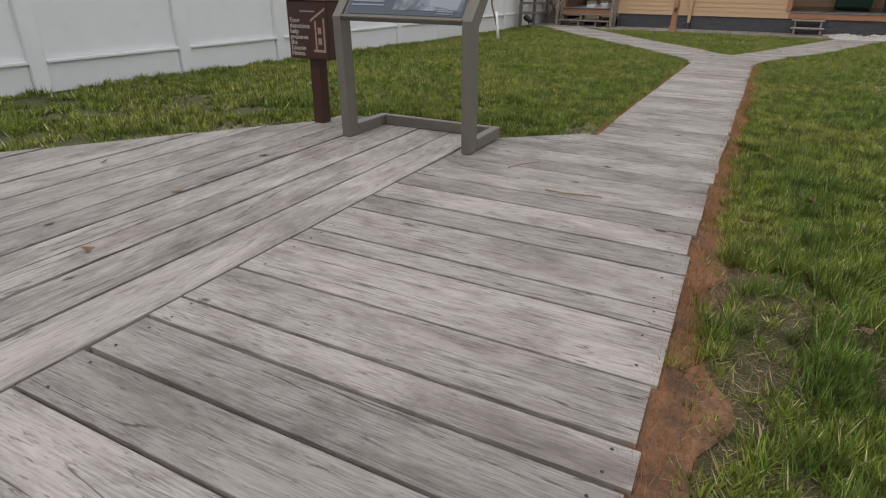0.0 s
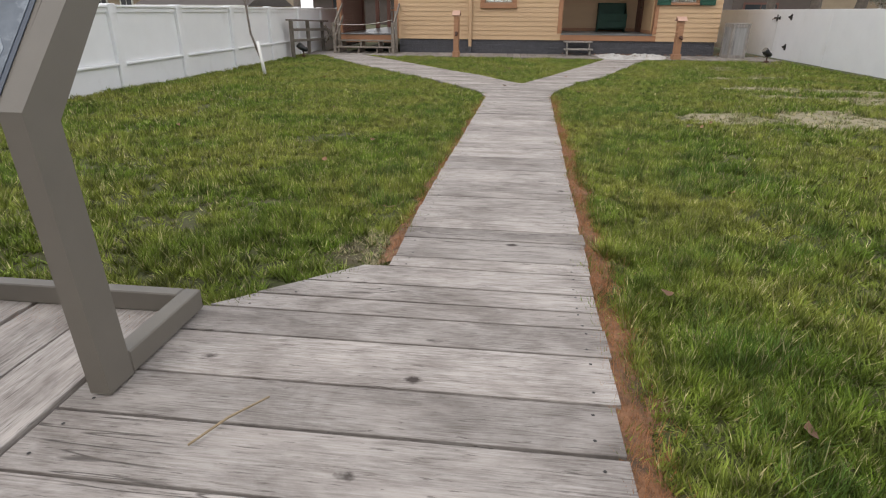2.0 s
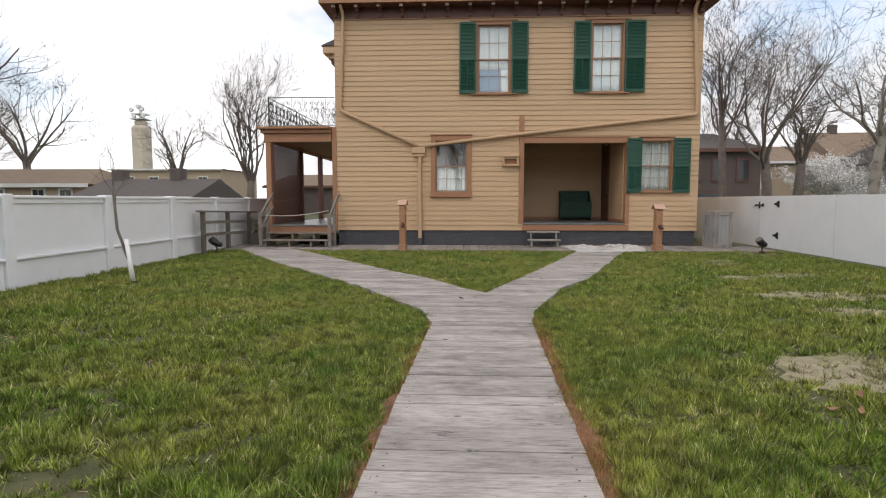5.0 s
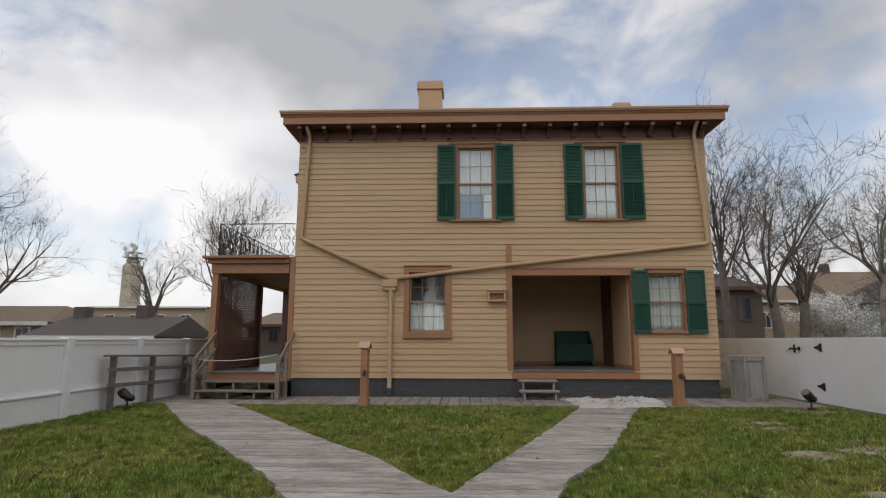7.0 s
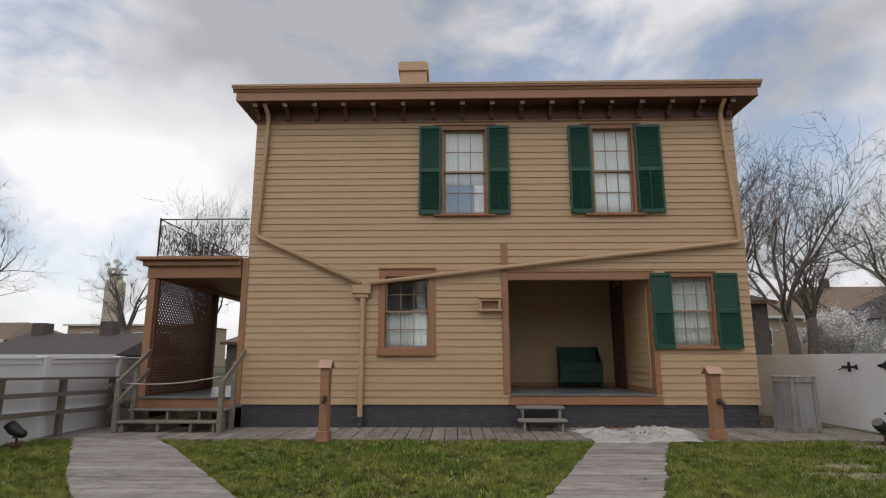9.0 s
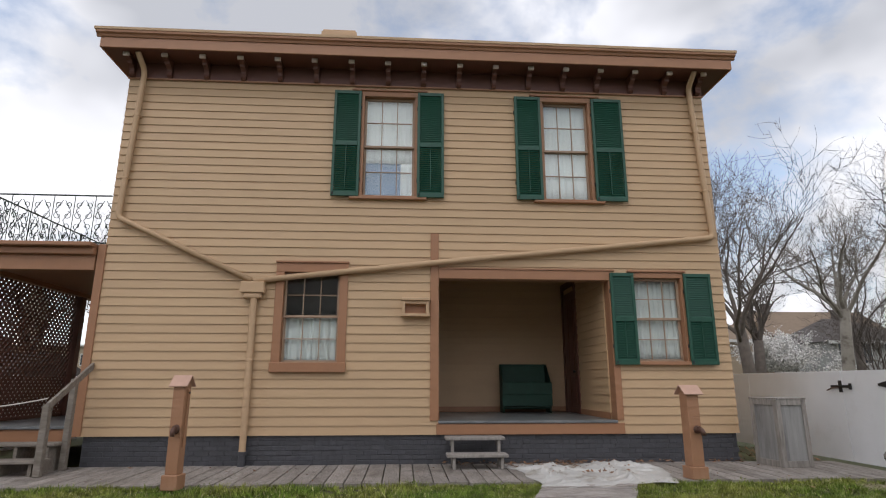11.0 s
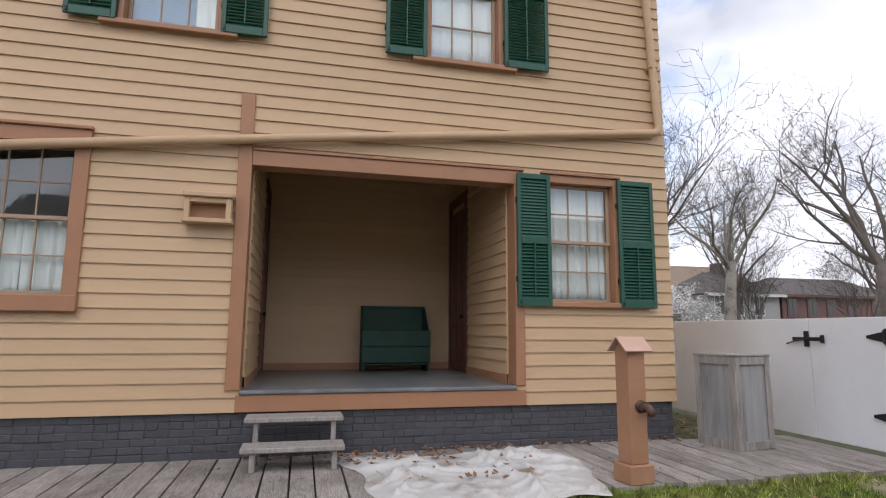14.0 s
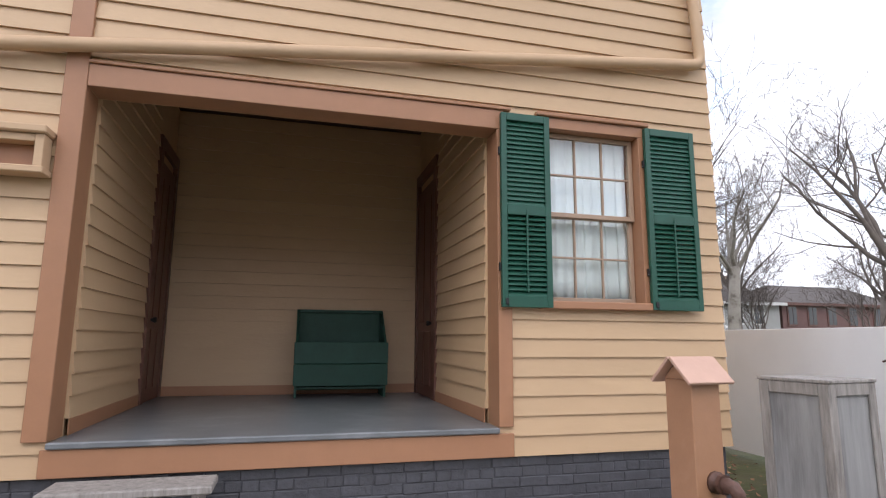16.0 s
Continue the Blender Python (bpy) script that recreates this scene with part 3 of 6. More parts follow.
# porch trim
part("trim_post", Shape().box(1.04, 1.174, W - 0.03, W + 0.205, 0.497, 3.47, 0.004), BROWN, house)
part("trim_post", Shape().box(3.985, 4.095, W - 0.03, W + 0.205, 0.497, 2.716, 0.004), BROWN, house)
part("porch_header", Shape().box(1.176, 4.04, W - 0.028, W + 0.19, 2.717, 2.87, 0.004), BROWN, house)
part("porch_header_cap", Shape().box(1.176, 4.10, W - 0.045, W + 0.01, 2.872, 2.895, 0.004), BROWN, house)
part("corner_trim", Shape().box(X0 - 0.1, X0 + 0.02, W - 0.03, W + 0.1, BASE, 3.2, 0.004), BROWN, house)

# bricks of the foundation
bricks = [Shape().box(-w / 2, w / 2, 0, 0.06, 0, 0.068, 0.006).mesh("brick") for w in (0.209, 0.104)]
for me in bricks:
    me.materials.append(GREY_BRICK)
brng = random.Random(3)
foundation = [o for o in house.children if o.name == "foundation"][0]
for r in range(7):
    x = X0 + 0.05 + (0.1 if r % 2 else 0)
    head = r == 5
    while x < X1 - 0.12:
        w = 0.1 if head and brng.random() < 0.8 else 0.205
        if 0.9 < x < 5.95 or (r > 1 and -1.9 < x < 0.9):
            piece("brick", bricks[0 if w > 0.15 else 1], foundation,
                  pose(x + w / 2, W + 0.0315 + brng.uniform(-0.006, 0.004), -0.21 + 0.0708 * r + brng.uniform(-0.004, 0.003), 0, brng.uniform(-1.3, 1.3), brng.uniform(-1.2, 1.2)))
        x += w + 0.006
far_bricks = Shape()
for r in range(7):
    x = X0 + 0.05 + (0.1 if r % 2 else 0)
    while x < (0.8 if r < 2 else -2.0):
        far_bricks.box(x, x + 0.205, W + 0.03, W + 0.09, -0.21 + 0.0708 * r, -0.143 + 0.0708 * r, 0.005)
        x += 0.217
tagged(part("brickwork", far_bricks, GREY_BRICK, foundation), kind="stuff")

# cornice
part("frieze", Shape().box(X0 - 0.01, X1 + 0.01, W - 0.012, W + 0.02, FRIEZE, SOFFIT, 0.003), DARK_BROWN, house)
part("frieze_bead", Shape().box(X0 - 0.02, X1 + 0.02, W - 0.03, W - 0.013, FRIEZE - 0.012, FRIEZE + 0.02, 0.004), BROWN, house)
part("fascia", Shape().box(EX0, EX1, EY, EY + 0.028, 6.42, 6.60, 0.004), BROWN, house)
part("crown_moulding", Shape().prism([(EY + 0.02, 6.602), (EY - 0.015, 6.602), (EY - 0.03, 6.64), (EY - 0.065, 6.66), (EY - 0.07, 6.70), (EY + 0.02, 6.70)], "x", EX0 - 0.06, EX1 + 0.06), BROWN, house)
part("gutter", Shape().prism([(EY - 0.08, 6.702), (EY - 0.085, 6.745), (EY - 0.07, 6.75), (EY + 0.05, 6.75), (EY + 0.05, 6.702)], "x", EX0 - 0.08, EX1 + 0.08), TAN_TRIM, house)
for xa, xb in ((EX0, EX0 + 0.028), (EX1 - 0.028, EX1)):
    part("fascia", Shape().box(xa, xb, EY + 0.03, 31.4, 6.42, 6.69, 0.004), BROWN, house)
PALE_TIP = surface("pale_bracket_end_paint", (0.60, 0.52, 0.47), 0.5, 0.05, 6.0, bump=0.0)
scroll = [(21.985, 6.14), (21.93, 6.14), (21.905, 6.17), (21.915, 6.22), (21.90, 6.27), (21.85, 6.30), (21.80, 6.31), (21.79, 6.345), (21.76, 6.36), (21.70, 6.36), (21.68, 6.38), (21.68, 6.43), (21.985, 6.43)]
bracket = Shape().prism([(y - 21.985, z) for y, z in scroll], "x", -0.04, 0.04).mesh("bracket")
bracket.materials.append(DARK_BROWN)
tip = Shape().box(-0.05, 0.05, -0.335, -0.296, 6.362, 6.428, 0.006).mesh("bracket_tip")
tip.materials.append(PALE_TIP)
for k in range(17):
    bx = -4.06 + 0.62 * k
    piece("bracket", bracket, house, pose(bx, 21.966, 0))
    piece("bracket_tip", tip, house, pose(bx, 21.966, 0))
# chimneys
for cx, cy, top, hw in ((-0.98, 24.95, 9.0, 0.35), (5.1, 26.0, 8.72, 0.24)):
    chimney = part("chimney", Shape().box(cx - hw, cx + hw, cy - hw, cy + hw, 6.8, top - 0.28, 0.01), TAN_TRIM, house, "tan-painted brick chimney")
    part("chimney_cap", Shape().box(cx - hw - 0.05, cx + hw + 0.05, cy - hw - 0.05, cy + hw + 0.05, top - 0.278, top - 0.06, 0.01).box(cx - hw - 0.02, cx + hw + 0.02, cy - hw - 0.02, cy + hw + 0.02, top - 0.06, top, 0.01), TAN_TRIM, chimney)
# the wing beyond, seen past the corner
part("wing_wall", Shape().box(-4.5, 5.9, 31.02, 36, -0.2, 6.4), TAN, house)
part("wing_eave", Shape().box(-5.75, -4.13, 27.0, 33, 6.50, 6.78, 0.03).box(-5.6, -4.13, 27.15, 33, 6.36, 6.498, 0.02), TAN_TRIM, house)
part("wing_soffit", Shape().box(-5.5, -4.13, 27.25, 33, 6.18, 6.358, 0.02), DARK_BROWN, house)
part("wing_roof", Shape().prism([(-5.8, 6.782), (-4.13, 6.782), (-4.13, 7.5)], "y", 26.95, 33), GREY_BRICK, house)

# ---- house: windows ----
GLASS = bpy.data.materials.new("window_glass")
GLASS.use_nodes = True
gn, gl = GLASS.node_tree.nodes, GLASS.node_tree.links
gn.clear()
g_out, g_mix, g_tr, g_gl, g_fr = (gn.new("ShaderNode" + k) for k in ("OutputMaterial", "MixShader", "BsdfTransparent", "BsdfGlossy", "LayerWeight"))
g_wave, g_bump = gn.new("ShaderNodeTexNoise"), gn.new("ShaderNodeBump")
g_wave.inputs["Scale"].default_value, g_bump.inputs["Strength"].default_value, g_bump.inputs["Distance"].default_value = 3.0, 0.04, 0.01
g_gl.inputs["Roughness"].default_value, g_fr.inputs["Blend"].default_value = 0.015, 0.5
g_pow, g_add = gn.new("ShaderNodeMath"), gn.new("ShaderNodeMath")
g_pow.operation, g_pow.inputs[1].default_value = "POWER", 4.0
g_add.operation, g_add.inputs[1].default_value, g_add.inputs[2].default_value = "MULTIPLY_ADD", 0.8, 0.095
g_tr.inputs["Color"].default_value = (0.93, 0.96, 0.95, 1)
gl.new(g_wave.outputs["Fac"], g_bump.inputs["Height"])
gl.new(g_bump.outputs["Normal"], g_gl.inputs["Normal"])
gl.new(g_fr.outputs["Facing"], g_pow.inputs[0])
gl.new(g_pow.outputs[0], g_add.inputs[0])
gl.new(g_add.outputs[0], g_mix.inputs["Fac"])
gl.new(g_tr.outputs["BSDF"], g_mix.inputs[1])
gl.new(g_gl.outputs["BSDF"], g_mix.inputs[2])
gl.new(g_mix.outputs["Shader"], g_out.inputs["Surface"])
CLOTH = surface("white_curtain_cloth", (0.9, 0.9, 0.9), 0.9, 0.06, 12.0, bump=0.1, bump_scale=300)
CLOTH.node_tree.nodes["Principled BSDF"].inputs["Subsurface Weight"].default_value = 0.0
# blue of the sky's reflection in the glass, painted as a colour
SKY_REFLECTION = surface("painted_sky_reflection", (0.22, 0.35, 0.56), 0.8, 0.05, 6.0, bump=0.05)
MUNTIN = surface("pale_brown_sash_paint", (0.36, 0.25, 0.17), 0.5, 0.06, 8.0, bump=0.05)
ROOM = surface("dim_room_plaster", (0.30, 0.29, 0.28), 0.9, 0.05, 3.0, bump=0.0)


def sash(parent, x0, x1, z0, z1, y, name):
    s = Shape()
    bar, mun = 0.038, 0.014
    s.box(x0, x0 + bar, y, y + 0.035, z0, z1, 0.004).box(x1 - bar, x1, y, y + 0.035, z0, z1, 0.004)
    s.box(x0 + bar, x1 - bar, y, y + 0.035, z0, z0 + bar, 0.004).box(x0 + bar, x1 - bar, y, y + 0.035, z1 - bar, z1, 0.004)
    ob = part(name, s, MUNTIN, parent)
    ax, bx, az, bz = x0 + bar, x1 - bar, z0 + bar, z1 - bar
    m = Shape()
    for k in (1, 2):
        xc = ax + (bx - ax) * k / 3
        m.box(xc - mun / 2, xc + mun / 2, y + 0.004, y + 0.03, az, bz, 0.002)
    zc = (az + bz) / 2
    for k in range(3):
        xa, xb = ax + (bx - ax) * k / 3 + mun / 2, ax + (bx - ax) * (k + 1) / 3 - mun / 2
        m.box(xa, xb, y + 0.004, y + 0.03, zc - mun / 2, zc + mun / 2, 0.002)
        for za, zb in ((az, zc - mun / 2), (zc + mun / 2, bz)):
            p = part("pane", Shape().box(xa, xb, y + 0.016, y + 0.02, za, zb), GLASS, parent)
            p.visible_shadow = False
    part("muntin", m, MUNTIN, parent)
    return ob


def window(hole, label, casing, header, sill, ears, ledge):
    x0, x1, z0, z1 = hole
    c = Shape()
    c.box(x0 - casing, x0 + 0.004, W - 0.032, W + 0.205, z0 - 0.001, z1 - 0.005, 0.003).box(x1 - 0.004, x1 + casing, W - 0.032, W + 0.205, z0 - 0.001, z1 - 0.005, 0.003)
    c.box(x0 - casing, x1 + casing, W - 0.033, W + 0.205, z1 - 0.004, z1 + header, 0.003)
    win = part("window", c, BROWN, house, label)
    part("header_ledge", Shape().box(x0 - casing - ledge, x1 + casing + ledge, W - 0.06, W + 0.0, z1 + header + 0.002, z1 + header + 0.035, 0.006), BROWN, win)
    part("sill", Shape().box(x0 - casing - ears, x1 + casing + ears, W - 0.075, W + 0.208, z0 - sill, z0 + 0.0, 0.008), BROWN, win)
    if ledge > 0.1:
        for xe in (x0 - casing - ledge + 0.05, x1 + casing + ledge - 0.05):
            part("ledge_block", Shape().box(xe - 0.03, xe + 0.03, W - 0.05, W + 0.0, z1 + header - 0.035, z1 + header + 0.001, 0.004), BROWN, win)
    zm = (z0 + z1) / 2
    sash(win, x0 + 0.006, x1 - 0.006, zm - 0.012, z1 - 0.006, W + 0.06, "upper_sash")
    sash(win, x0 + 0.006, x1 - 0.006, z0 + 0.002, zm + 0.026, W + 0.098, "lower_sash")
    part("reveal_room", Shape().box(x0 - 0.3, x1 + 0.3, W + 0.9, W + 0.92, z0 - 0.3, z1 + 0.3), ROOM, win)
    return win


def shutter(x0, x1, z0, z1, label):
    s = Shape()
    y0, y1, st = W - 0.085, W - 0.045, 0.045
    zm = z0 + (z1 - z0) * 0.49
    s.box(x0, x0 + st, y0, y1, z0, z1, 0.004).box(x1 - st, x1, y0, y1, z0, z1, 0.004)
    for za, zb in ((z0, z0 + 0.085), (zm - 0.04, zm + 0.04), (z1 - 0.06, z1)):
        s.box(x0 + st, x1 - st, y0, y1, za, zb, 0.004)
    sh = part("shutter", s, GREEN, house, label)
    me = Shape().box(x0 + st, x1 - st, -0.003, 0.003, -0.024, 0.024, 0, None).mesh("slat")
    me.materials.append(GREEN)
    for za, zb, tilt in ((z0 + 0.085, zm - 0.04, -38), (zm + 0.04, z1 - 0.06, -26)):
        n = max(3, round((zb - za) / 0.037))
        for k in range(n):
            piece("slat", me, sh, pose(0, (y0 + y1) / 2 + 0.003, za + (zb - za) * (k + 0.5) / n, tilt, 0, 0))
    xc = (x0 + x1) / 2
    part("tilt_rod", Shape().box(xc - 0.007, xc + 0.007, y0 - 0.008, y0 + 0.006, z0 + 0.11, zm + 0.0, 0.002), GREEN, sh)
    for zz in (z0 + 0.3, z1 - 0.3):
        part("hinge", Shape().box(x0 - 0.012 if x0 > 0.7 and zz else x1, x0 if x0 > 0.7 and zz else x1 + 0.012, y1 - 0.02, y1 + 0.012, zz - 0.03, zz + 0.03, 0.003), BLACK, sh)
    part("shutter_dog", Shape().box(x0 + 0.02, x0 + 0.045, y0 - 0.012, y0 - 0.001, z0 + 0.02, z0 + 0.065, 0.003), BLACK, sh)
    return sh


window(HOLES["u1"], "six-over-six sash window with pale curtains", 0.045, 0.085, 0.06, 0.16, 0.17)
window(HOLES["u2"], "six-over-six sash window with white curtains", 0.045, 0.085, 0.06, 0.16, 0.17)
window(HOLES["low"], "six-over-six sash window in a wide brown casing", 0.125, 0.14, 0.15, 0.012, 0.012)
window(HOLES["right"], "six-over-six sash window with gathered curtains", 0.04, 0.085, 0.06, 0.05, 0.05)
for a, b, c, d in ((-0.63, -0.17, 4.08, 5.995), (0.80, 1.255, 4.08, 5.995), (2.493, 2.955, 4.08, 5.985), (3.87, 4.416, 4.08, 5.985),
                   (4.0, 4.40, 1.345, 2.835), (5.25, 5.712, 1.345, 2.835)):
    shutter(a, b, c, d, "dark green louvred shutter")


def curtain(x0, x1, z0, z1, y, folds, depth, label, material=None):
    s = Shape()
    n, rows = int((x1 - x0) / 0.012), 8
    crng = random.Random(int(x0 * 100 + folds))
    ph = [crng.uniform(0, 6) for _ in range(3)]
    for r in range(rows + 1):
        for i in range(n + 1):
            u = i / n
            d = math.sin(u * folds * 6.283 + ph[0] + 0.15 * r) + 0.5 * math.sin(u * folds * 10.7 + ph[1]) + 0.3 * math.sin(u * folds * 23 + ph[2])
            s.v.append((x0 + (x1 - x0) * u, y + depth * d * (0.6 + 0.4 * (1 - r / rows)), z0 + (z1 - z0) * r / rows))
    for r in range(rows):
        for i in range(n):
            a = r * (n + 1) + i
            s.f.append((a, a + 1, a + n + 2, a + n + 1))
    ob = solid("curtain", s, material or CLOTH, label, "curtain", group="window curtains", smooth=True)
    th = ob.modifiers.new("cloth", "SOLIDIFY")
    th.thickness = 0.003
    return ob


curtain(-0.10, 0.75, 4.75, 5.93, W + 0.15, 5, 0.008, "white cotton curtain hanging behind an upper window")
curtain(0.52, 0.75, 4.13, 4.75, W + 0.148, 2, 0.006, "white cotton curtain edge beside a painted sky reflection")
# added sheet behind the lower sash, coloured like sky mirrored in the panes
curtain(-0.10, 0.52, 4.13, 4.86, W + 0.175, 1, 0.002, "flat blue-grey sheet painted as a sky reflection in the upper window", SKY_REFLECTION)
curtain(3.0, 3.82, 4.13, 5.93, W + 0.148, 6, 0.006, "plain white curtain filling an upper window")
curtain(-1.28, -0.84, 1.38, 2.09, W + 0.165, 4, 0.014, "white half curtain in the lower window")
curtain(-0.84, -0.43, 1.38, 2.08, W + 0.165, 4, 0.014, "white half curtain drawn to the casing")
curtain(4.42, 4.72, 1.41, 2.76, W + 0.17, 4, 0.016, "gathered white curtain in the ground floor window")
curtain(4.70, 5.21, 1.41, 2.76, W + 0.175, 5, 0.018, "gathered white curtain drawn across the window")

# ---- house: downpipes and vent ----
PY = W - 0.07


def bend(points, r=0.09, n=4):
    """A polyline with rounded corners."""
    pts = [Vector(p) for p in points]
    out = [pts[0]]
    for a, b, c in zip(pts, pts[1:], pts[2:]):
        p, q = b + (a - b).normalized() * r, b + (c - b).normalized() * r
        out += [p * (1 - t) ** 2 + b * 2 * t * (1 - t) + q * t * t for t in (i / n for i in range(n + 1))]
    return out + [pts[-1]]


part("downpipe", Shape().tube(bend([(-3.86, EY + 0.12, 6.42), (-3.84, PY - 0.02, 6.22), (-3.965, PY, 3.64), (-1.80, PY, 2.645)]), 0.045, 12), TAN_TRIM, house, "tan-painted downpipe", True)
part("downpipe", Shape().tube(bend([(5.68, EY + 0.12, 6.43), (5.68, PY - 0.02, 6.24), (5.845, PY, 3.47), (1.6, PY - 0.01, 3.02), (-1.74, PY, 2.64)]), 0.047, 12), TAN_TRIM, house, "long sloping tan downpipe", True)
part("rainwater_head", Shape().box(-1.945, -1.575, PY - 0.08, W - 0.004, 2.44, 2.615, 0.008).box(-1.90, -1.62, PY - 0.06, W - 0.004, 2.35, 2.438, 0.02), TAN_TRIM, house, "tan rainwater box")
part("downpipe", Shape().tube([(-1.735, PY, 2.36), (-1.735, PY, 2.355), (-1.735, PY, 1.2), (-1.735, PY, 0.065), (-1.735, PY, 0.06)], 0.052, 12), TAN_TRIM, house, "", True)
part("drain_pipe", Shape().tube([(-1.735, PY, 0.075), (-1.735, PY, 0.03), (-1.735, PY, 0.028), (-1.735, PY, -0.17)], [0.068, 0.068, 0.055, 0.055], 12), GREY_BRICK, house, "grey cast iron drain pipe")
for zz, px in ((5.4, -3.88), (4.3, -3.935), (5.4, 5.73), (4.3, 5.795), (1.4, -1.735)):
    part("pipe_strap", Shape().box(px - 0.055, px + 0.055, PY - 0.052, W - 0.005, zz - 0.012, zz + 0.012, 0.003), TAN_TRIM, house)
vent = part("vent_hood", Shape().box(0.575, 1.03, W - 0.16, W - 0.006, 2.335, 2.385, 0.008).box(0.585, 0.635, W - 0.13, W - 0.006, 2.13, 2.333, 0.004)
            .box(0.965, 1.015, W - 0.13, W - 0.006, 2.13, 2.333, 0.004).box(0.575, 1.03, W - 0.15, W - 0.006, 2.085, 2.128, 0.006)
            .box(0.635, 0.965, W - 0.125, W - 0.006, 2.285, 2.333, 0.004), TAN_TRIM, house, "tan wooden vent hood")
part("vent_back", Shape().box(0.636, 0.964, W - 0.03, W - 0.008, 2.129, 2.284), BROWN, vent)

# ---- side porch with balcony ----
side = thing("side_porch", (-5.1, 25, -0.2), "brown-trimmed side porch with lattice screen and flat roof", "porch")
SP0, SP1, SPB = -6.12, -4.14, 30.0
part("porch_floor", Shape().box(SP0, SP1 - 0.1, W - 0.04, SPB, 0.40, 0.44, 0.006), PORCH_FLOOR, side)
part("floor_skirt", Shape().box(SP0, SP1 - 0.1, W - 0.01, W + 0.03, 0.16, 0.398, 0.004), BROWN, side)
part("floor_skirt", Shape().box(SP0 + 0.01, SP0 + 0.05, W + 0.03, SPB, 0.0, 0.398, 0.004), DARK_BROWN, side)
part("front_post", Shape().box(SP0 - 0.02, SP0 + 0.13, W - 0.02, W + 0.13, 0.442, 2.78, 0.008), BROWN, side)
part("inner_post", Shape().box(SP0 + 0.132, SP0 + 0.18, W + 0.02, W + 0.12, 0.442, 2.78, 0.006), DARK_BROWN, side)
part("wall_post", Shape().box(SP1 - 0.11, SP1 - 0.0, W + 0.12, W + 0.2, 0.442, 2.78, 0.006), DARK_BROWN, side)
for yy in (24.89, 27.4, 29.7):
    part("post", Shape().box(SP0, SP0 + 0.16, yy, yy + 0.16, 0.442, 2.78, 0.008), DARK_BROWN, side)
part("entablature", Shape().box(SP0 - 0.04, SP1 - 0.1, W - 0.04, W + 0.16, 2.782, 3.02, 0.006).box(SP0 - 0.04, SP0 + 0.16, W + 0.16, SPB, 2.782, 3.02, 0.006), BROWN, side)
part("cornice", Shape().box(SP0 - 0.12, SP1 - 0.1, W - 0.12, SPB + 0.1, 3.022, 3.13, 0.01).box(SP0 - 0.22, SP1 - 0.1, W - 0.22, SPB + 0.2, 3.132, 3.20, 0.012), BROWN, side)
part("porch_ceiling", Shape().box(SP0 + 0.16, SP1 - 0.1, W + 0.16, SPB, 2.86, 2.90), BROWN, side)
screen = Shape()
ya, yb, za, zb, xs = W + 0.2, 24.88, 0.46, 2.78, SP0 + 0.06
for sgn in (1, -1):
    k = -60
    while k < 60:
        c0 = k * 0.115
        lo, hi = ya, yb
        # the line z = za + sgn * (y - ya) + c0, cut to the panel
        y1, y2 = sorted((ya + sgn * (0 - c0), ya + sgn * (zb - za - c0)))
        lo, hi = max(lo, y1), min(hi, y2)
        k += 1
        if hi - lo < 0.02:
            continue
        z1, z2 = za + sgn * (lo - ya) + c0, za + sgn * (hi - ya) + c0
        xl, d = xs + 0.005 * sgn, 0.0235 * 0.7071
        screen.add([(xl + e, y + sgn * q * d * -1, z + q * d) for e in (-0.004, 0.004) for y, z in ((lo, z1), (hi, z2)) for q in (-1, 1)],
                   [(0, 1, 3, 2), (4, 6, 7, 5), (0, 4, 5, 1), (2, 3, 7, 6), (0, 2, 6, 4), (1, 5, 7, 3)])
tagged(part("lattice", screen, DARK_BROWN, side, "dark brown diagonal lattice"), kind="stuff")
part("lattice_rail", Shape().box(SP0 + 0.02, SP0 + 0.1, ya, yb, 0.442, 0.50, 0.004), DARK_BROWN, side)

part("end_rail", Shape().box(SP0 + 0.16, SP1 - 0.12, SPB - 0.12, SPB - 0.05, 1.12, 1.19, 0.008), BROWN, side)
part("end_rail", Shape().box(SP0 + 0.16, SP1 - 0.12, SPB - 0.11, SPB - 0.06, 0.56, 0.62, 0.008), BROWN, side)
baluster = Shape().box(-0.018, 0.018, -0.018, 0.018, 0.622, 1.118, 0.004).mesh("baluster")
baluster.materials.append(BROWN)
for k in range(15):
    piece("baluster", baluster, side, pose(SP0 + 0.25 + 0.115 * k, SPB - 0.085, 0))

balcony = thing("balcony_railing", (-5.1, 22, 3.2), "dark green wrought iron balcony railing with scrollwork", "railing")
RY, RX = W + 0.06, SP0 + 0.08


def spiral(cx, cz, r0, turns, start, sgn):
    n = 14
    return [(cx + r0 * (1 - 0.75 * i / n) * math.cos(start + sgn * turns * 6.283 * i / n), 0, cz + r0 * (1 - 0.75 * i / n) * math.sin(start + sgn * turns * 6.283 * i / n)) for i in range(n + 1)]


motif = Shape()
for sx in (1, -1):
    for cz, r, st in ((0.66, 0.055, -1.57), (0.48, 0.07, 1.57), (0.3, 0.06, -1.57), (0.14, 0.06, 1.57)):
        motif.tube([(sx * p[0], p[1], p[2]) for p in spiral(0.075, cz, r, 1.1, st, 1 if st < 0 else -1)], 0.007, 5)
    motif.tube([(sx * 0.015, 0, 0.05), (sx * 0.11, 0, 0.2), (sx * 0.02, 0, 0.4), (sx * 0.12, 0, 0.56), (sx * 0.015, 0, 0.74)], 0.007, 5)
motif.tube([(0.165, 0, 0.02), (0.165, 0, 0.82)], 0.007, 5)
motif_me = motif.mesh("scroll_panel", True)
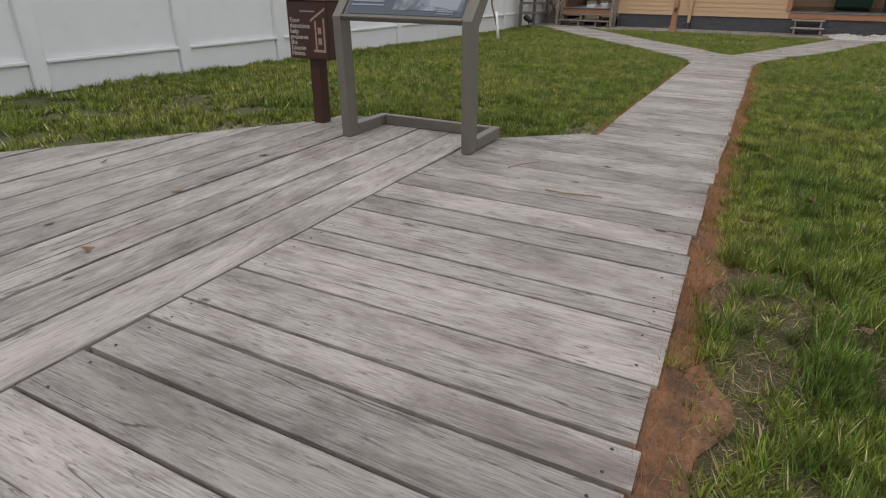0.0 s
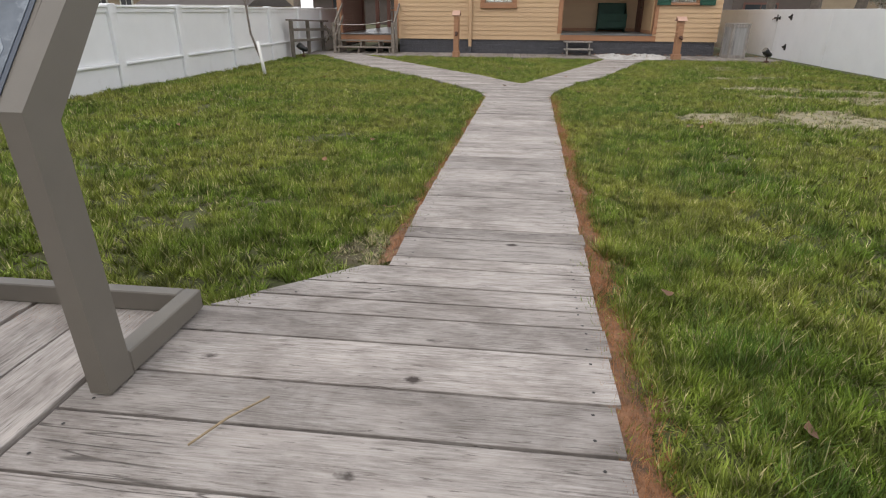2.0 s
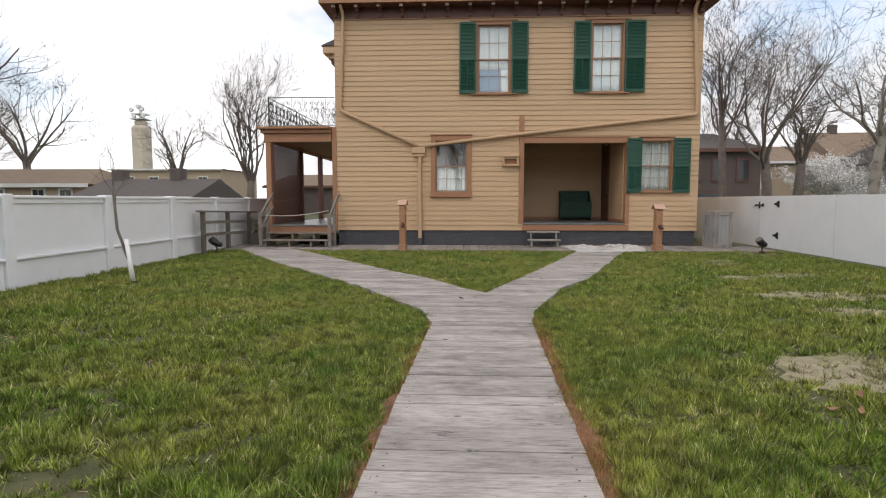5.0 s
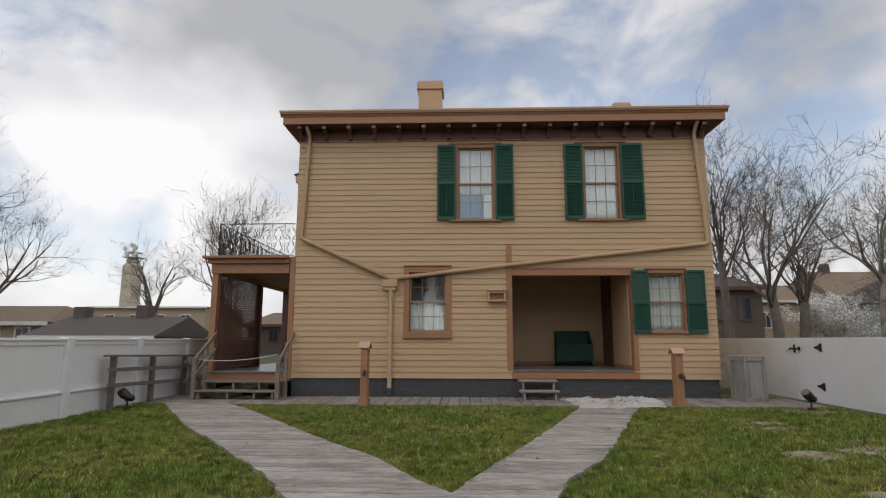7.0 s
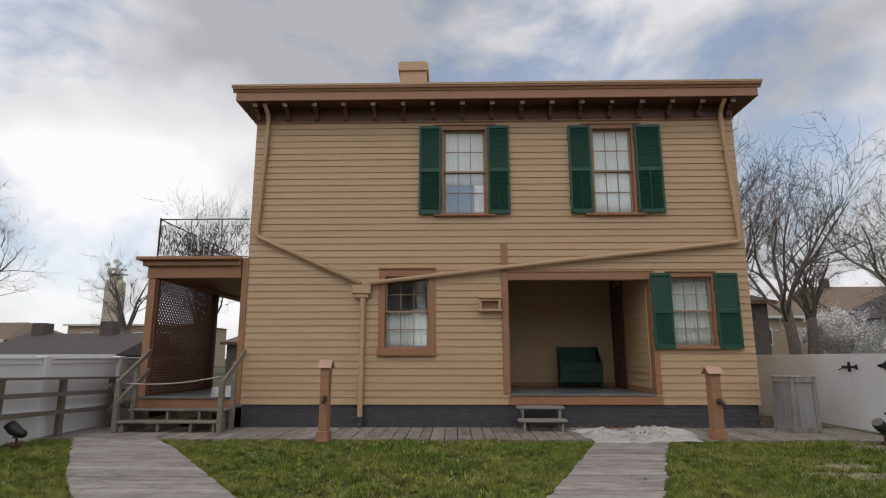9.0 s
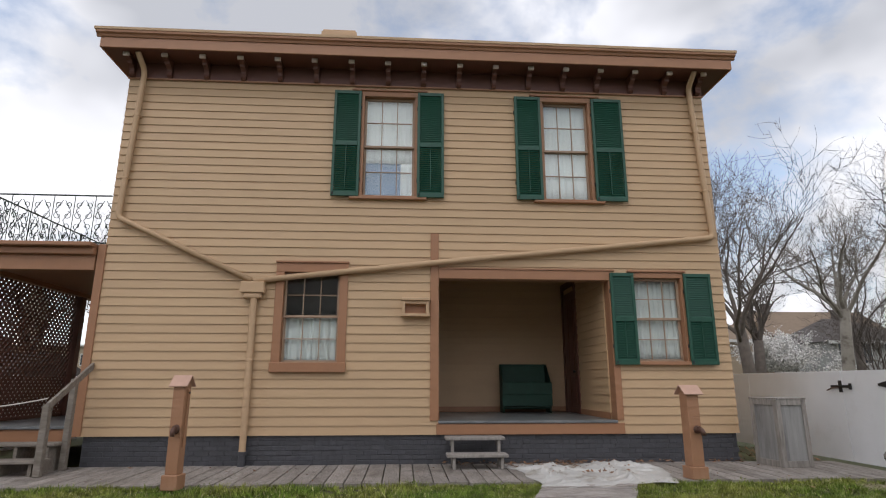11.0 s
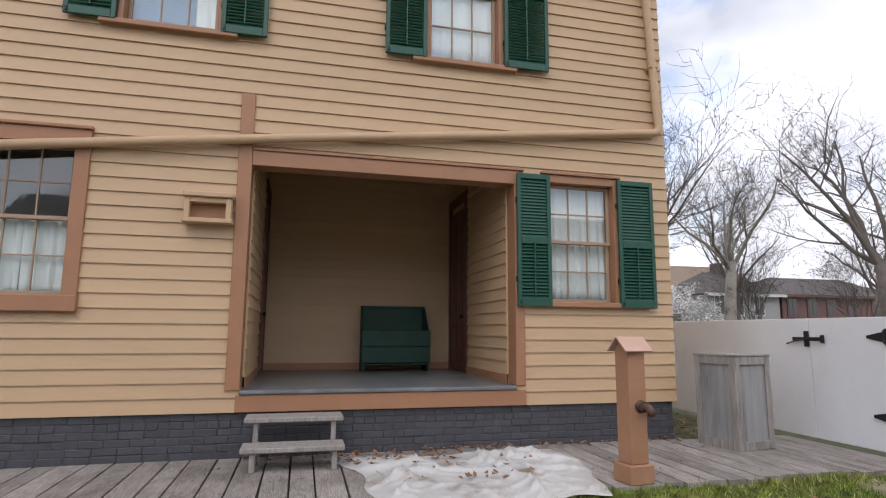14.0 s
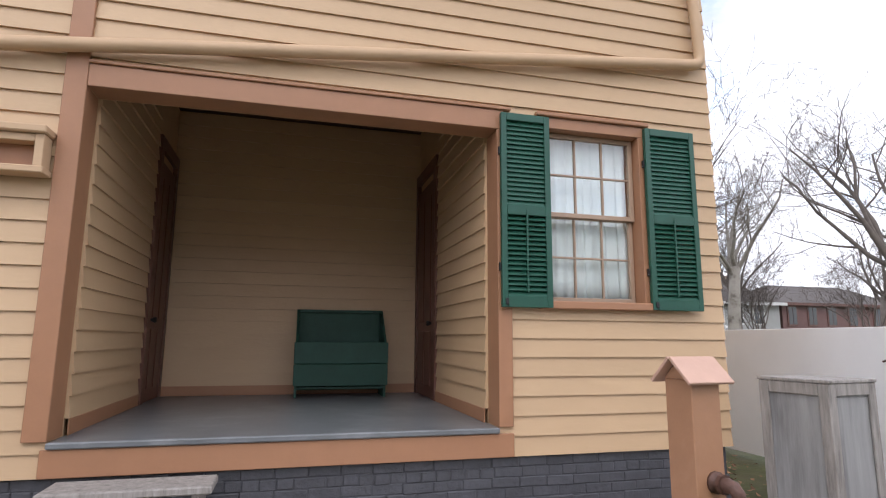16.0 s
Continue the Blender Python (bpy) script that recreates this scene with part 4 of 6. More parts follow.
motif_me.materials.append(IRON)
for k in range(6):
    piece("scroll_panel", motif_me, balcony, pose(RX + 0.165 + 0.325 * k, RY, 3.21))
for k in range(24):
    piece("scroll_panel", motif_me, balcony, pose(RX, RY + 0.165 + 0.325 * k, 3.21, 0, 0, 90))
for zz in (3.23, 4.02):
    part("rail", Shape().box(RX - 0.012, SP1 - 0.02, RY - 0.012, RY + 0.012, zz, zz + 0.022, 0.003), IRON, balcony)
    part("rail", Shape().box(RX - 0.012, RX + 0.012, RY + 0.014, SPB, zz, zz + 0.022, 0.003), IRON, balcony)
for p in ((RX, RY), (RX, RY + 2.6), (RX, RY + 5.2)):
    part("post", Shape().box(p[0] - 0.015, p[0] + 0.015, p[1] - 0.016, p[1] + 0.016, 3.2, 4.06, 0.003), IRON, balcony)

STAIR_WOOD = surface("brown_grey_stair_wood", (0.20, 0.172, 0.142), 0.85, 0.3, 3.0, stretch=(1.5, 9, 6), bump=0.4, bump_scale=10, second=(0.29, 0.26, 0.23), second_at=(0.5, 0.75), second_scale=2.0)
stairs = thing("porch_stairs", (-4.95, 21.5, -0.13), "weathered wooden porch stairs with plain handrails", "stairs")
for k, (y0, zt) in enumerate(((21.08, 0.065), (21.42, 0.25))):
    part("tread", Shape().box(-6.0, -4.14, y0, y0 + 0.32, zt - 0.04, zt, 0.008), STAIR_WOOD, stairs)
for xx in (-5.9, -5.25, -4.65, -4.24):
    part("stringer", Shape().prism([(21.12, -0.132), (21.96, -0.132), (21.96, 0.2), (21.44, 0.2), (21.44, 0.02), (21.12, 0.02)], "x", xx - 0.022, xx + 0.022), STAIR_WOOD, stairs)
for xx in (-6.02, -4.12):
    part("rail_post", Shape().box(xx - 0.045, xx + 0.045, 21.06, 21.15, -0.132, 0.78, 0.006), STAIR_WOOD, stairs)
    part("rail_post", Shape().box(xx - 0.04, xx + 0.04, 21.62, 21.70, -0.132, 1.12, 0.006), STAIR_WOOD, stairs)
    for dz in (0.0,) if xx > -5 else (0.0, -0.38):
        part("handrail", Shape().prism([(20.98, 0.70 + dz), (20.98, 0.80 + dz), (21.96, 1.36 + dz), (21.96, 1.26 + dz)], "x", xx + 0.047, xx + 0.085), STAIR_WOOD, stairs)
rope_pts = [(-6.0 + 1.86 * u, 21.12, 0.74 + 0.12 * u + 0.30 * (u - 0.5) ** 2 - 0.075) for u in (i / 14 for i in range(15))]
solid("rope", Shape().tube(rope_pts, 0.011, 6), surface("pale_rope", (0.5, 0.47, 0.42), 0.9, 0.2, 40, bump=0.5, bump_scale=120), "pale rope barrier hung across the porch stairs", "rope", smooth=True)
rail_f = thing("wooden_railing", (-6.7, 21, -0.13), "weathered grey three-rail wooden railing by the fence", "railing")
for yy, top in ((19.22, 0.89), (20.62, 0.85), (22.05, 0.82)):
    part("post", Shape().box(-6.76, -6.665, yy - 0.048, yy + 0.048, -0.15, top, 0.008), RAIL_WOOD, rail_f)
for za, zb, th in ((0.875, 0.79, 0.02), (0.615, 0.53, 0.036), (0.325, 0.22, 0.036)):
    part("rail", Shape().prism([(18.98, za - th), (18.98, za + th), (22.45, zb + th), (22.45, zb - th)], "x", -6.662 if th > 0.03 else -6.77, -6.62), RAIL_WOOD, rail_f)
for k in range(2):
    part("cross_brace", Shape().box(-0.018, 0.018, -0.4, 0.4, -0.04, 0.04, 0.004, pose(-6.42, 21.9, 0.42, 40 if k else -40, 0, -12)), RAIL_WOOD, rail_f)

# ---- rear steps ----
steps = thing("wooden_steps", (1.7, 21.6, -0.13), "two-tread weathered wooden steps against the foundation", "steps")
for y0, zt in ((21.32, 0.075), (21.60, 0.285)):
    part("tread", Shape().box(1.26, 2.14, y0, y0 + 0.30, zt - 0.045, zt, 0.008), GREY_WOOD, steps)
for xx in (1.34, 2.03):
    part("leg", Shape().box(xx, xx + 0.045, 21.36, 21.41, -0.132, 0.028, 0.004), GREY_WOOD, steps)
    part("leg", Shape().box(xx, xx + 0.045, 21.64, 21.69, -0.132, 0.238, 0.004), GREY_WOOD, steps)
    part("stringer", Shape().box(xx + 0.008, xx + 0.04, 21.415, 21.94, -0.03, 0.028, 0.004), GREY_WOOD, steps)
    part("stringer", Shape().box(xx + 0.008, xx + 0.04, 21.692, 21.96, 0.14, 0.238, 0.004), GREY_WOOD, steps)

# ---- hydrant posts ----
PINK_TAN = surface("faded_brown_paint", (0.36, 0.185, 0.10), 0.55, 0.08, 6.0, bump=0.08, second=(0.42, 0.25, 0.16), second_at=(0.5, 0.8))
ROOF_PAINT = surface("faded_roof_paint", (0.50, 0.31, 0.23), 0.6, 0.08, 6.0, bump=0.08)
RUST = surface("rusty_brown_iron", (0.10, 0.05, 0.035), 0.55, 0.3, 30.0, bump=0.3, metal=0.3)


def hydrant(x, y, turn, label, slim=1.0, tall=1.0):
    """A wooden hydrant post with a plinth, a gabled cap and an iron spout."""
    h = thing("hydrant_post", (0, 0, 0), label, "hydrant", "hydrant posts")
    part("plinth", Shape().box(-0.115, 0.115, -0.115, 0.115, 0.0, 0.15, 0.008), PINK_TAN, h)
    part("body", Shape().box(-0.085, 0.085, -0.085, 0.085, 0.152, 1.06, 0.005), PINK_TAN, h)
    part("gable", Shape().prism([(-0.084, 1.062), (0.084, 1.062), (0, 1.145)], "x", -0.084, 0.084), PINK_TAN, h)
    for s in (1, -1):
        part("roof_board", Shape().box(-0.135, 0.135, 0, 0.168, 0, 0.016, 0.003, pose(0, -0.004 * s, 1.155, -44 * s if s > 0 else 44, 0, 0) if s > 0 else pose(0, 0, 1.155, 44, 0, 0) @ Matrix.Scale(-1, 4, (0, 1, 0))), ROOF_PAINT, h)
    spout = part("spout", Shape().tube([(0.02, -0.084, 0.605), (0.02, -0.10, 0.605), (0.02, -0.102, 0.605), (0.02, -0.15, 0.605), (0.025, -0.185, 0.60), (0.03, -0.20, 0.58), (0.03, -0.205, 0.54)], [0.05, 0.05, 0.034, 0.034, 0.032, 0.03, 0.03], 12), RUST, h, "rusty iron spout", True)
    part("collar", Shape().tube([(0.02, -0.125, 0.605), (0.02, -0.145, 0.605)], 0.044, 12), RUST, spout)
    part("lever", Shape().box(0.086, 0.107, -0.02, 0.025, 0.42, 1.02, 0.004), PINK_TAN, h)
    part("lever_pin", Shape().tube([(0.107, 0, 0.98), (0.125, 0, 0.98)], 0.012, 8), BLACK, h)
    h.matrix_basis = pose(x, y, -0.13, 0, 0, turn) @ Matrix.Diagonal((slim, slim, tall, 1))
    return h


hydrant(-2.0, 20.06, -8, "brown-painted wooden hydrant post with gabled cap on the deck edge", 0.84, 1.1)
hydrant(4.40, 20.42, 6, "brown-painted hydrant post with rusty spout beside the tarp")

# ---- weathered cabinet box by the right fence ----
crate = thing("storage_box", (6.34, 21.52, -0.13), "tall weathered grey wooden box with panelled sides", "box")
STAINED = surface("stained_grey_panel", (0.29, 0.285, 0.275), 0.8, 0.16, 2.0, stretch=(9, 9, 0.9), bump=0.25, bump_scale=8, second=(0.15, 0.145, 0.145), second_at=(0.48, 0.72), second_scale=0.9)
CM = pose(6.34, 21.53, -0.132, 0, 0, 9) @ Matrix.Diagonal((0.93, 0.95, 1, 1))
part("body", Shape().box(-0.26, 0.26, -0.26, 0.26, 0.02, 0.94, 0.004, CM), STAINED, crate)
for rot in (0, 90, -90):
    m = CM @ pose(0, 0, 0, 0, 0, rot)
    for a, b, c, d in ((-0.28, -0.20, 0, 0.955), (0.20, 0.28, 0, 0.955)):
        part("stile", Shape().box(a, b, -0.283, -0.262, c, d, 0.004, m), GREY_WOOD, crate)
    for c, d in ((0.0, 0.09), (0.87, 0.955)):
        part("rail", Shape().box(-0.198, 0.198, -0.282, -0.262, c, d, 0.004, m), GREY_WOOD, crate)
part("lid", Shape().box(-0.29, 0.29, -0.29, 0.29, 0.957, 0.98, 0.004, CM), GREY_WOOD, crate)

# ---- gate ironwork ----
latch = part("latch", Shape().box(FXR - 0.012, FXR - 0.001, 21.55, 21.62, 0.92, 1.10, 0.003), BLACK, fence_right, "black iron gate latch")
part("bar", Shape().box(FXR - 0.035, FXR - 0.013, 21.34, 21.76, 0.99, 1.03, 0.005), BLACK, latch)
part("bar_end", Shape().box(FXR - 0.045, FXR - 0.013, 21.34, 21.375, 0.965, 1.055, 0.005), BLACK, latch)
part("pull", Shape().tube([(FXR - 0.036, 21.60, 1.0), (FXR - 0.06, 21.70, 0.985), (FXR - 0.055, 21.82, 0.95)], 0.009, 6), RUST, latch)
for zz in (1.04, 0.24):
    hinge = part("hinge", Shape().box(FXR - 0.014, FXR - 0.001, 20.60, 20.66, zz - 0.085, zz + 0.085, 0.003), BLACK, fence_right, "black iron strap hinge")
    part("strap", Shape().prism([(20.662, zz - 0.055), (20.662, zz + 0.055), (20.85, zz + 0.014), (20.85, zz - 0.014)], "x", FXR - 0.013, FXR - 0.002), BLACK, hinge)
    part("pin", Shape().tube([(FXR - 0.016, 20.66, zz - 0.07), (FXR - 0.016, 20.66, zz + 0.07)], 0.011, 8), BLACK, hinge)


def floodlight(x, y, turn, label):
    f = thing("floodlight", (0, 0, 0), label, "lamp", "ground floodlights")
    part("stake", Shape().tube([(0, 0, 0), (0, 0, 0.16)], 0.018, 8), RUST, f)
    part("base", Shape().box(-0.05, 0.05, -0.05, 0.05, 0.0, 0.05, 0.01), RUST, f)
    part("housing", Shape().tube([(-0.14, 0, 0.34), (-0.06, 0, 0.27), (0.03, 0, 0.22), (0.10, 0, 0.20), (0.13, 0, 0.19)], [0.085, 0.09, 0.07, 0.06, 0.03], 10), BLACK, f, "", True)
    part("yoke", Shape().box(-0.012, 0.012, -0.08, 0.08, 0.15, 0.17, 0.003), BLACK, f)
    part("lamp_glass", Shape().tube([(-0.141, 0, 0.341), (-0.146, 0, 0.346)], 0.078, 12), STEEL_TAUPE, f)
    f.matrix_basis = pose(x, y, -0.14, 0, 0, turn)


floodlight(6.72, 19.9, 25, "black floodlight on a short stake in the lawn by the gate")
floodlight(-6.45, 19.35, 0, "black floodlight on a short stake by the wooden railing")

# ---- green bin on the rear porch ----
BIN_GREEN = surface("dull_dark_green_paint", (0.009, 0.05, 0.032), 0.6, 0.25, 6.0, bump=0.15, second=(0.02, 0.06, 0.045), second_at=(0.5, 0.8))
bin_ = thing("slant_front_bin", (3.05, 24.45, 0.497), "dark green wooden slant-front bin with open top on the porch", "bin")
for xa in (2.575, 3.51):
    part("side_panel", Shape().prism([(24.27, 0.497), (24.24, 1.07), (24.6, 1.435), (24.66, 1.435), (24.66, 0.497)], "x", xa, xa + 0.025), BIN_GREEN, bin_)
part("front_board", Shape().box(2.56, 3.55, 24.235, 24.255, 0.62, 0.845, 0.004), BIN_GREEN, bin_)
part("front_board", Shape().box(2.56, 3.55, 24.225, 24.245, 0.85, 1.075, 0.004), BIN_GREEN, bin_)
part("back_board", Shape().box(2.602, 3.508, 24.63, 24.655, 0.55, 1.43, 0.003), BIN_GREEN, bin_)
part("top_rail", Shape().box(2.60, 3.51, 24.59, 24.628, 1.40, 1.435, 0.004), BIN_GREEN, bin_)
part("bottom_shelf", Shape().box(2.602, 3.508, 24.28, 24.628, 0.585, 0.61, 0.003), BIN_GREEN, bin_)

# ---- wayside sign ----
sign = thing("wayside_sign", (-2.1, 3.9, 0), "taupe steel wayside exhibit with a slanted printed panel", "sign")
for xx in (-2.60, -1.545):
    leg = [(3.69, 0.0), (3.81, 0.0), (3.77, 0.86), (4.20, 1.36), (4.13, 1.42), (3.65, 0.90)]
    part("leg", Shape().prism(leg, "x", xx - 0.035, xx + 0.035), STEEL_TAUPE, sign)
    part("foot", Shape().box(xx - 0.035, xx + 0.035, 3.812, 4.28, 0.0, 0.085, 0.005), STEEL_TAUPE, sign)
part("cross_foot", Shape().box(-2.563, -1.582, 4.22, 4.28, 0.0, 0.085, 0.005), STEEL_TAUPE, sign)
# panel along the slope of the arms
PM = pose(-2.0725, 3.675, 0.905, 49, 0, 0) @ Matrix.Diagonal((1.055, 1, 1, 1))
PRINT = surface("slate_blue_print", (0.055, 0.07, 0.095), 0.25, 0.1, 3.0, bump=0.0)
INK = surface("pale_print", (0.24, 0.27, 0.31), 0.6, 0.03, 3.0, bump=0.0)
PHOTO = surface("grey_photo_print", (0.10, 0.12, 0.145), 0.25, 0.45, 6.0, bump=0.0, second=(0.28, 0.32, 0.37), second_at=(0.48, 0.62), second_scale=4.0)
panel = part("panel", Shape().box(-0.462, 0.462, 0.0, 0.66, -0.03, 0.0, 0.004, PM), STEEL_TAUPE, sign)
part("print", Shape().box(-0.445, 0.445, 0.02, 0.64, 0.001, 0.004, 0, PM), PRINT, panel, "slate blue printed exhibit panel")
part("photograph", Shape().box(-0.08, 0.43, 0.06, 0.60, 0.005, 0.006, 0, PM), PHOTO, panel, "grey photograph of buildings")
part("photo_shape", Shape().prism([(0.18, 0.10), (0.40, 0.07), (0.41, 0.18), (0.36, 0.26), (0.20, 0.22)], "z", 0.0065, 0.0075, PM), INK, panel)
for k, (xa, xb, ya, yb) in enumerate(((0.0, 0.17, 0.28, 0.36), (0.02, 0.12, 0.38, 0.42), (0.2, 0.38, 0.40, 0.47))):
    part("photo_shape", Shape().box(xa, xb, ya, yb, 0.0065, 0.0075, 0, PM), INK, panel)
trng = random.Random(5)
for k in range(14):
    part("text_line", Shape().box(-0.42, -0.12 - trng.uniform(0, 0.06), 0.09 + 0.032 * k, 0.102 + 0.032 * k, 0.0065, 0.0075, 0, PM), INK, panel)
for k in range(3):
    part("text_line", Shape().box(0.26, 0.40 - trng.uniform(0, 0.04), 0.035 + 0.017 * k, 0.042 + 0.017 * k, 0.0065, 0.0075, 0, PM), INK, panel)
part("panel_lip", Shape().box(-0.462, 0.462, -0.022, -0.002, -0.03, 0.02, 0.004, PM), STEEL_TAUPE, sign)

# ---- donation box ----
box = thing("donation_box", (-3.1, 4.02, 0), "dark brown donation box on a post with pale lettering", "donation box")
part("post", Shape().box(-3.155, -3.05, 3.98, 4.085, 0.0, 0.56, 0.006), MAROON, box)
part("case", Shape().box(-3.31, -2.90, 3.93, 4.13, 0.54, 0.99, 0.008), MAROON, box)
part("lid", Shape().prism([(3.915, 0.992), (3.915, 1.01), (4.14, 1.09), (4.14, 0.992)], "x", -3.325, -2.885), surface("faded_box_lid", (0.22, 0.12, 0.09), 0.5, 0.1, 8), box, "faded brown sloping lid")
part("coin_slot", Shape().box(-3.17, -3.02, 3.926, 3.931, 0.905, 0.915), INK, box)
LETTER = surface("pale_lettering", (0.55, 0.52, 0.47), 0.6, 0.03, 3.0, bump=0.0)
words = ["Your", "donations", "help", "preserve", "the", "Lincoln", "Home."]
for k, wd in enumerate(words):
    cu = bpy.data.curves.new("lettering", "FONT")
    cu.body, cu.size, cu.extrude = wd, 0.052, 0.001
    cu.materials.append(LETTER)
    ob = under(new("lettering", cu), box)
    ob.matrix_basis = pose(-3.285, 3.9275, 0.825 - 0.043 * k, 90, 0, 0)
part("emblem", Shape().box(-3.05, -2.93, 3.927, 3.9295, 0.60, 0.62).box(-3.03, -3.015, 3.927, 3.9295, 0.62, 0.84).box(-2.945, -2.93, 3.927, 3.9295, 0.62, 0.86)
     .box(-3.0, -2.965, 3.927, 3.9295, 0.66, 0.71).box(-3.0, -2.965, 3.927, 3.9295, 0.74, 0.79).prism([(-3.07, 0.85), (-2.92, 0.94), (-2.92, 0.925), (-3.07, 0.83)], "y", 3.927, 3.9295), surface("faded_emblem_print", (0.36, 0.25, 0.19), 0.6, 0.05, 3.0, bump=0.0), box, "pale line drawing of a house corner")

# ---- plastic sheet, leaves, twigs ----
TARP = surface("dirty_white_plastic", (0.54, 0.53, 0.505), 0.32, 0.1, 6.0, bump=0.3, bump_scale=18, second=(0.22, 0.175, 0.12), second_at=(0.55, 0.68), second_scale=1.9)
sheet = Shape()
NX, NY = 96, 72
for j in range(NY + 1):
    for i in range(NX + 1):
        u, v = i / NX, j / NY
        left, right = 2.2 + 0.10 * math.sin(4 * v + 0.5) + 0.05 * math.sin(13 * v), 4.28 - 0.62 * max(0, 0.42 - v) ** 0.8 + 0.05 * math.sin(9 * v + 1)
        near, far = 19.86 + 0.30 * u + 0.07 * math.sin(9 * u + 1) + 0.04 * math.sin(23 * u), 21.80 - 0.1 * u + 0.08 * math.sin(7 * u + 2)
        x, y = left + (right - left) * u, near + (far - near) * v
        warp = 0.35 * noise.noise(Vector((x * 1.3, y * 1.3, 7)))
        fold = (1 - abs(noise.noise(Vector((x * 1.5 + warp, y * 2.4 - warp, 0)))) * 2.2)
        crease = 1 - abs(noise.noise(Vector((x * 3.3 - y * 1.5, y * 3.8 + warp, 4)))) * 2.4
        h = 0.06 * max(0, fold) ** 6 + 0.03 * max(0, crease) ** 4 + 0.012 * noise.noise(Vector((x * 9, y * 9, 9))) + 0.016
        edge = min(1, 7 * min(u, 1 - u, v, 1 - v) + 0.1)
        sheet.v.append((x, y, (-0.126 if y > 20.3 else -0.135) + h * edge))
for j in range(NY):
    for i in range(NX):
        a = j * (NX + 1) + i
        sheet.f.append((a, a + 1, a + NX + 2, a + NX + 1))
tarp = solid("plastic_sheet", sheet, TARP, "crumpled dirty white plastic sheet with dead leaves on the deck", "sheet", smooth=True)
tarp.modifiers.new("thickness", "SOLIDIFY").thickness = 0.003

LEAF = surface("dead_leaf", (0.22, 0.115, 0.06), 0.8, 0.2, 20, island=0.45, bump=0.2)
lrng = random.Random(11)


def scatter_leaves(name, spots, label):
    s = Shape()
    for x, y, z, size in spots:
        a, b = lrng.uniform(0, 6.28), lrng.uniform(-0.5, 0.5)
        m = pose(x, y, z + 0.004, lrng.uniform(-25, 25), lrng.uniform(-25, 25), math.degrees(a))
        w = size * lrng.uniform(0.35, 0.6)
        s.add([(-size, 0, 0.25 * size), (-0.3 * size, -w, 0), (0.5 * size, -0.7 * w, 0.1 * size), (size, 0, 0.3 * size), (0.5 * size, 0.7 * w, 0.1 * size), (-0.3 * size, w, 0.05 * size), (0, 0, -0.1 * size * b)],
              [(0, 1, 6), (1, 2, 6), (2, 3, 6), (3, 4, 6), (4, 5, 6), (5, 0, 6)], m)
    ob = solid(name, s, LEAF, label, "leaves", "stuff")
    return ob


spots = [(lrng.uniform(1.2, 5.9), W - abs(lrng.gauss(0, 0.09)) - 0.02, -0.125 + lrng.uniform(0, 0.03), lrng.uniform(0.02, 0.045)) for _ in range(150)]
spots += [(lrng.uniform(2.0, 3.2), 21.6 + lrng.gauss(0, 0.12), -0.11, lrng.uniform(0.02, 0.045)) for _ in range(90)]
spots += [(lrng.uniform(2.35, 3.9), lrng.uniform(20.5, 21.7), -0.07, lrng.uniform(0.025, 0.045)) for _ in range(45)]
spots += [(lrng.uniform(-4, 7), lrng.uniform(20.4, 21.9), -0.125, lrng.uniform(0.02, 0.035)) for _ in range(50)]
spots += [(lrng.uniform(5.95, 7.3), lrng.uniform(21.9, 24), -0.13, lrng.uniform(0.02, 0.045)) for _ in range(160)]
scatter_leaves("dead_leaves", spots, "dead brown leaves blown against the foundation")
spots = [(lrng.uniform(-6, 7), lrng.uniform(1, 20), 0, lrng.uniform(0.03, 0.05)) for _ in range(70)]
spots = [(x, y, soil_z(y) + 0.05, s) for x, y, _, s in spots if not (-1.6 < x < 0.4 and y < 13)]
spots += [(0.3, 3.1, 0.03, 0.05), (0.42, 4.6, 0.03, 0.04), (-1.0, 5.6, 0.02, 0.05), (0.7, 2.2, 0.02, 0.05)]
scatter_leaves("lawn_leaves", spots, "scattered dry brown leaves lying on the grass")
TWIG = surface("dry_twig", (0.30, 0.23, 0.14), 0.85, 0.2, 20, bump=0.3)
for pts, r in (([(-0.78, 3.18, 0.008), (-0.66, 3.16, 0.012), (-0.52, 3.2, 0.009), (-0.45, 3.21, 0.006)], 0.0045), ([(-1.14, 3.5, 0.008), (-1.08, 3.62, 0.012), (-1.0, 3.74, 0.006)], 0.0035)):
    solid("twig", Shape().tube(pts, [r, r * 1.1, r * 0.9, r * 0.7][:len(pts)], 6), TWIG, "short dry twig lying on the planks", "twig", group="twigs", smooth=True)
STRAW = surface("bare_straw_ground", (0.28, 0.242, 0.155), 0.95, 0.25, 9, bump=0.8, bump_scale=40, second=(0.14, 0.15, 0.05), second_at=(0.5, 0.68), second_scale=4)
NEEDLE_BED = surface("needle_litter", (0.225, 0.113, 0.058), 0.95, 0.45, 35, bump=1.0, bump_scale=45, second=(0.09, 0.058, 0.036), second_at=(0.46, 0.64), second_scale=7)
NEEDLE = surface("pine_needle", (0.36, 0.165, 0.07), 0.8, 0.15, 5, island=0.4, bump=0.0)
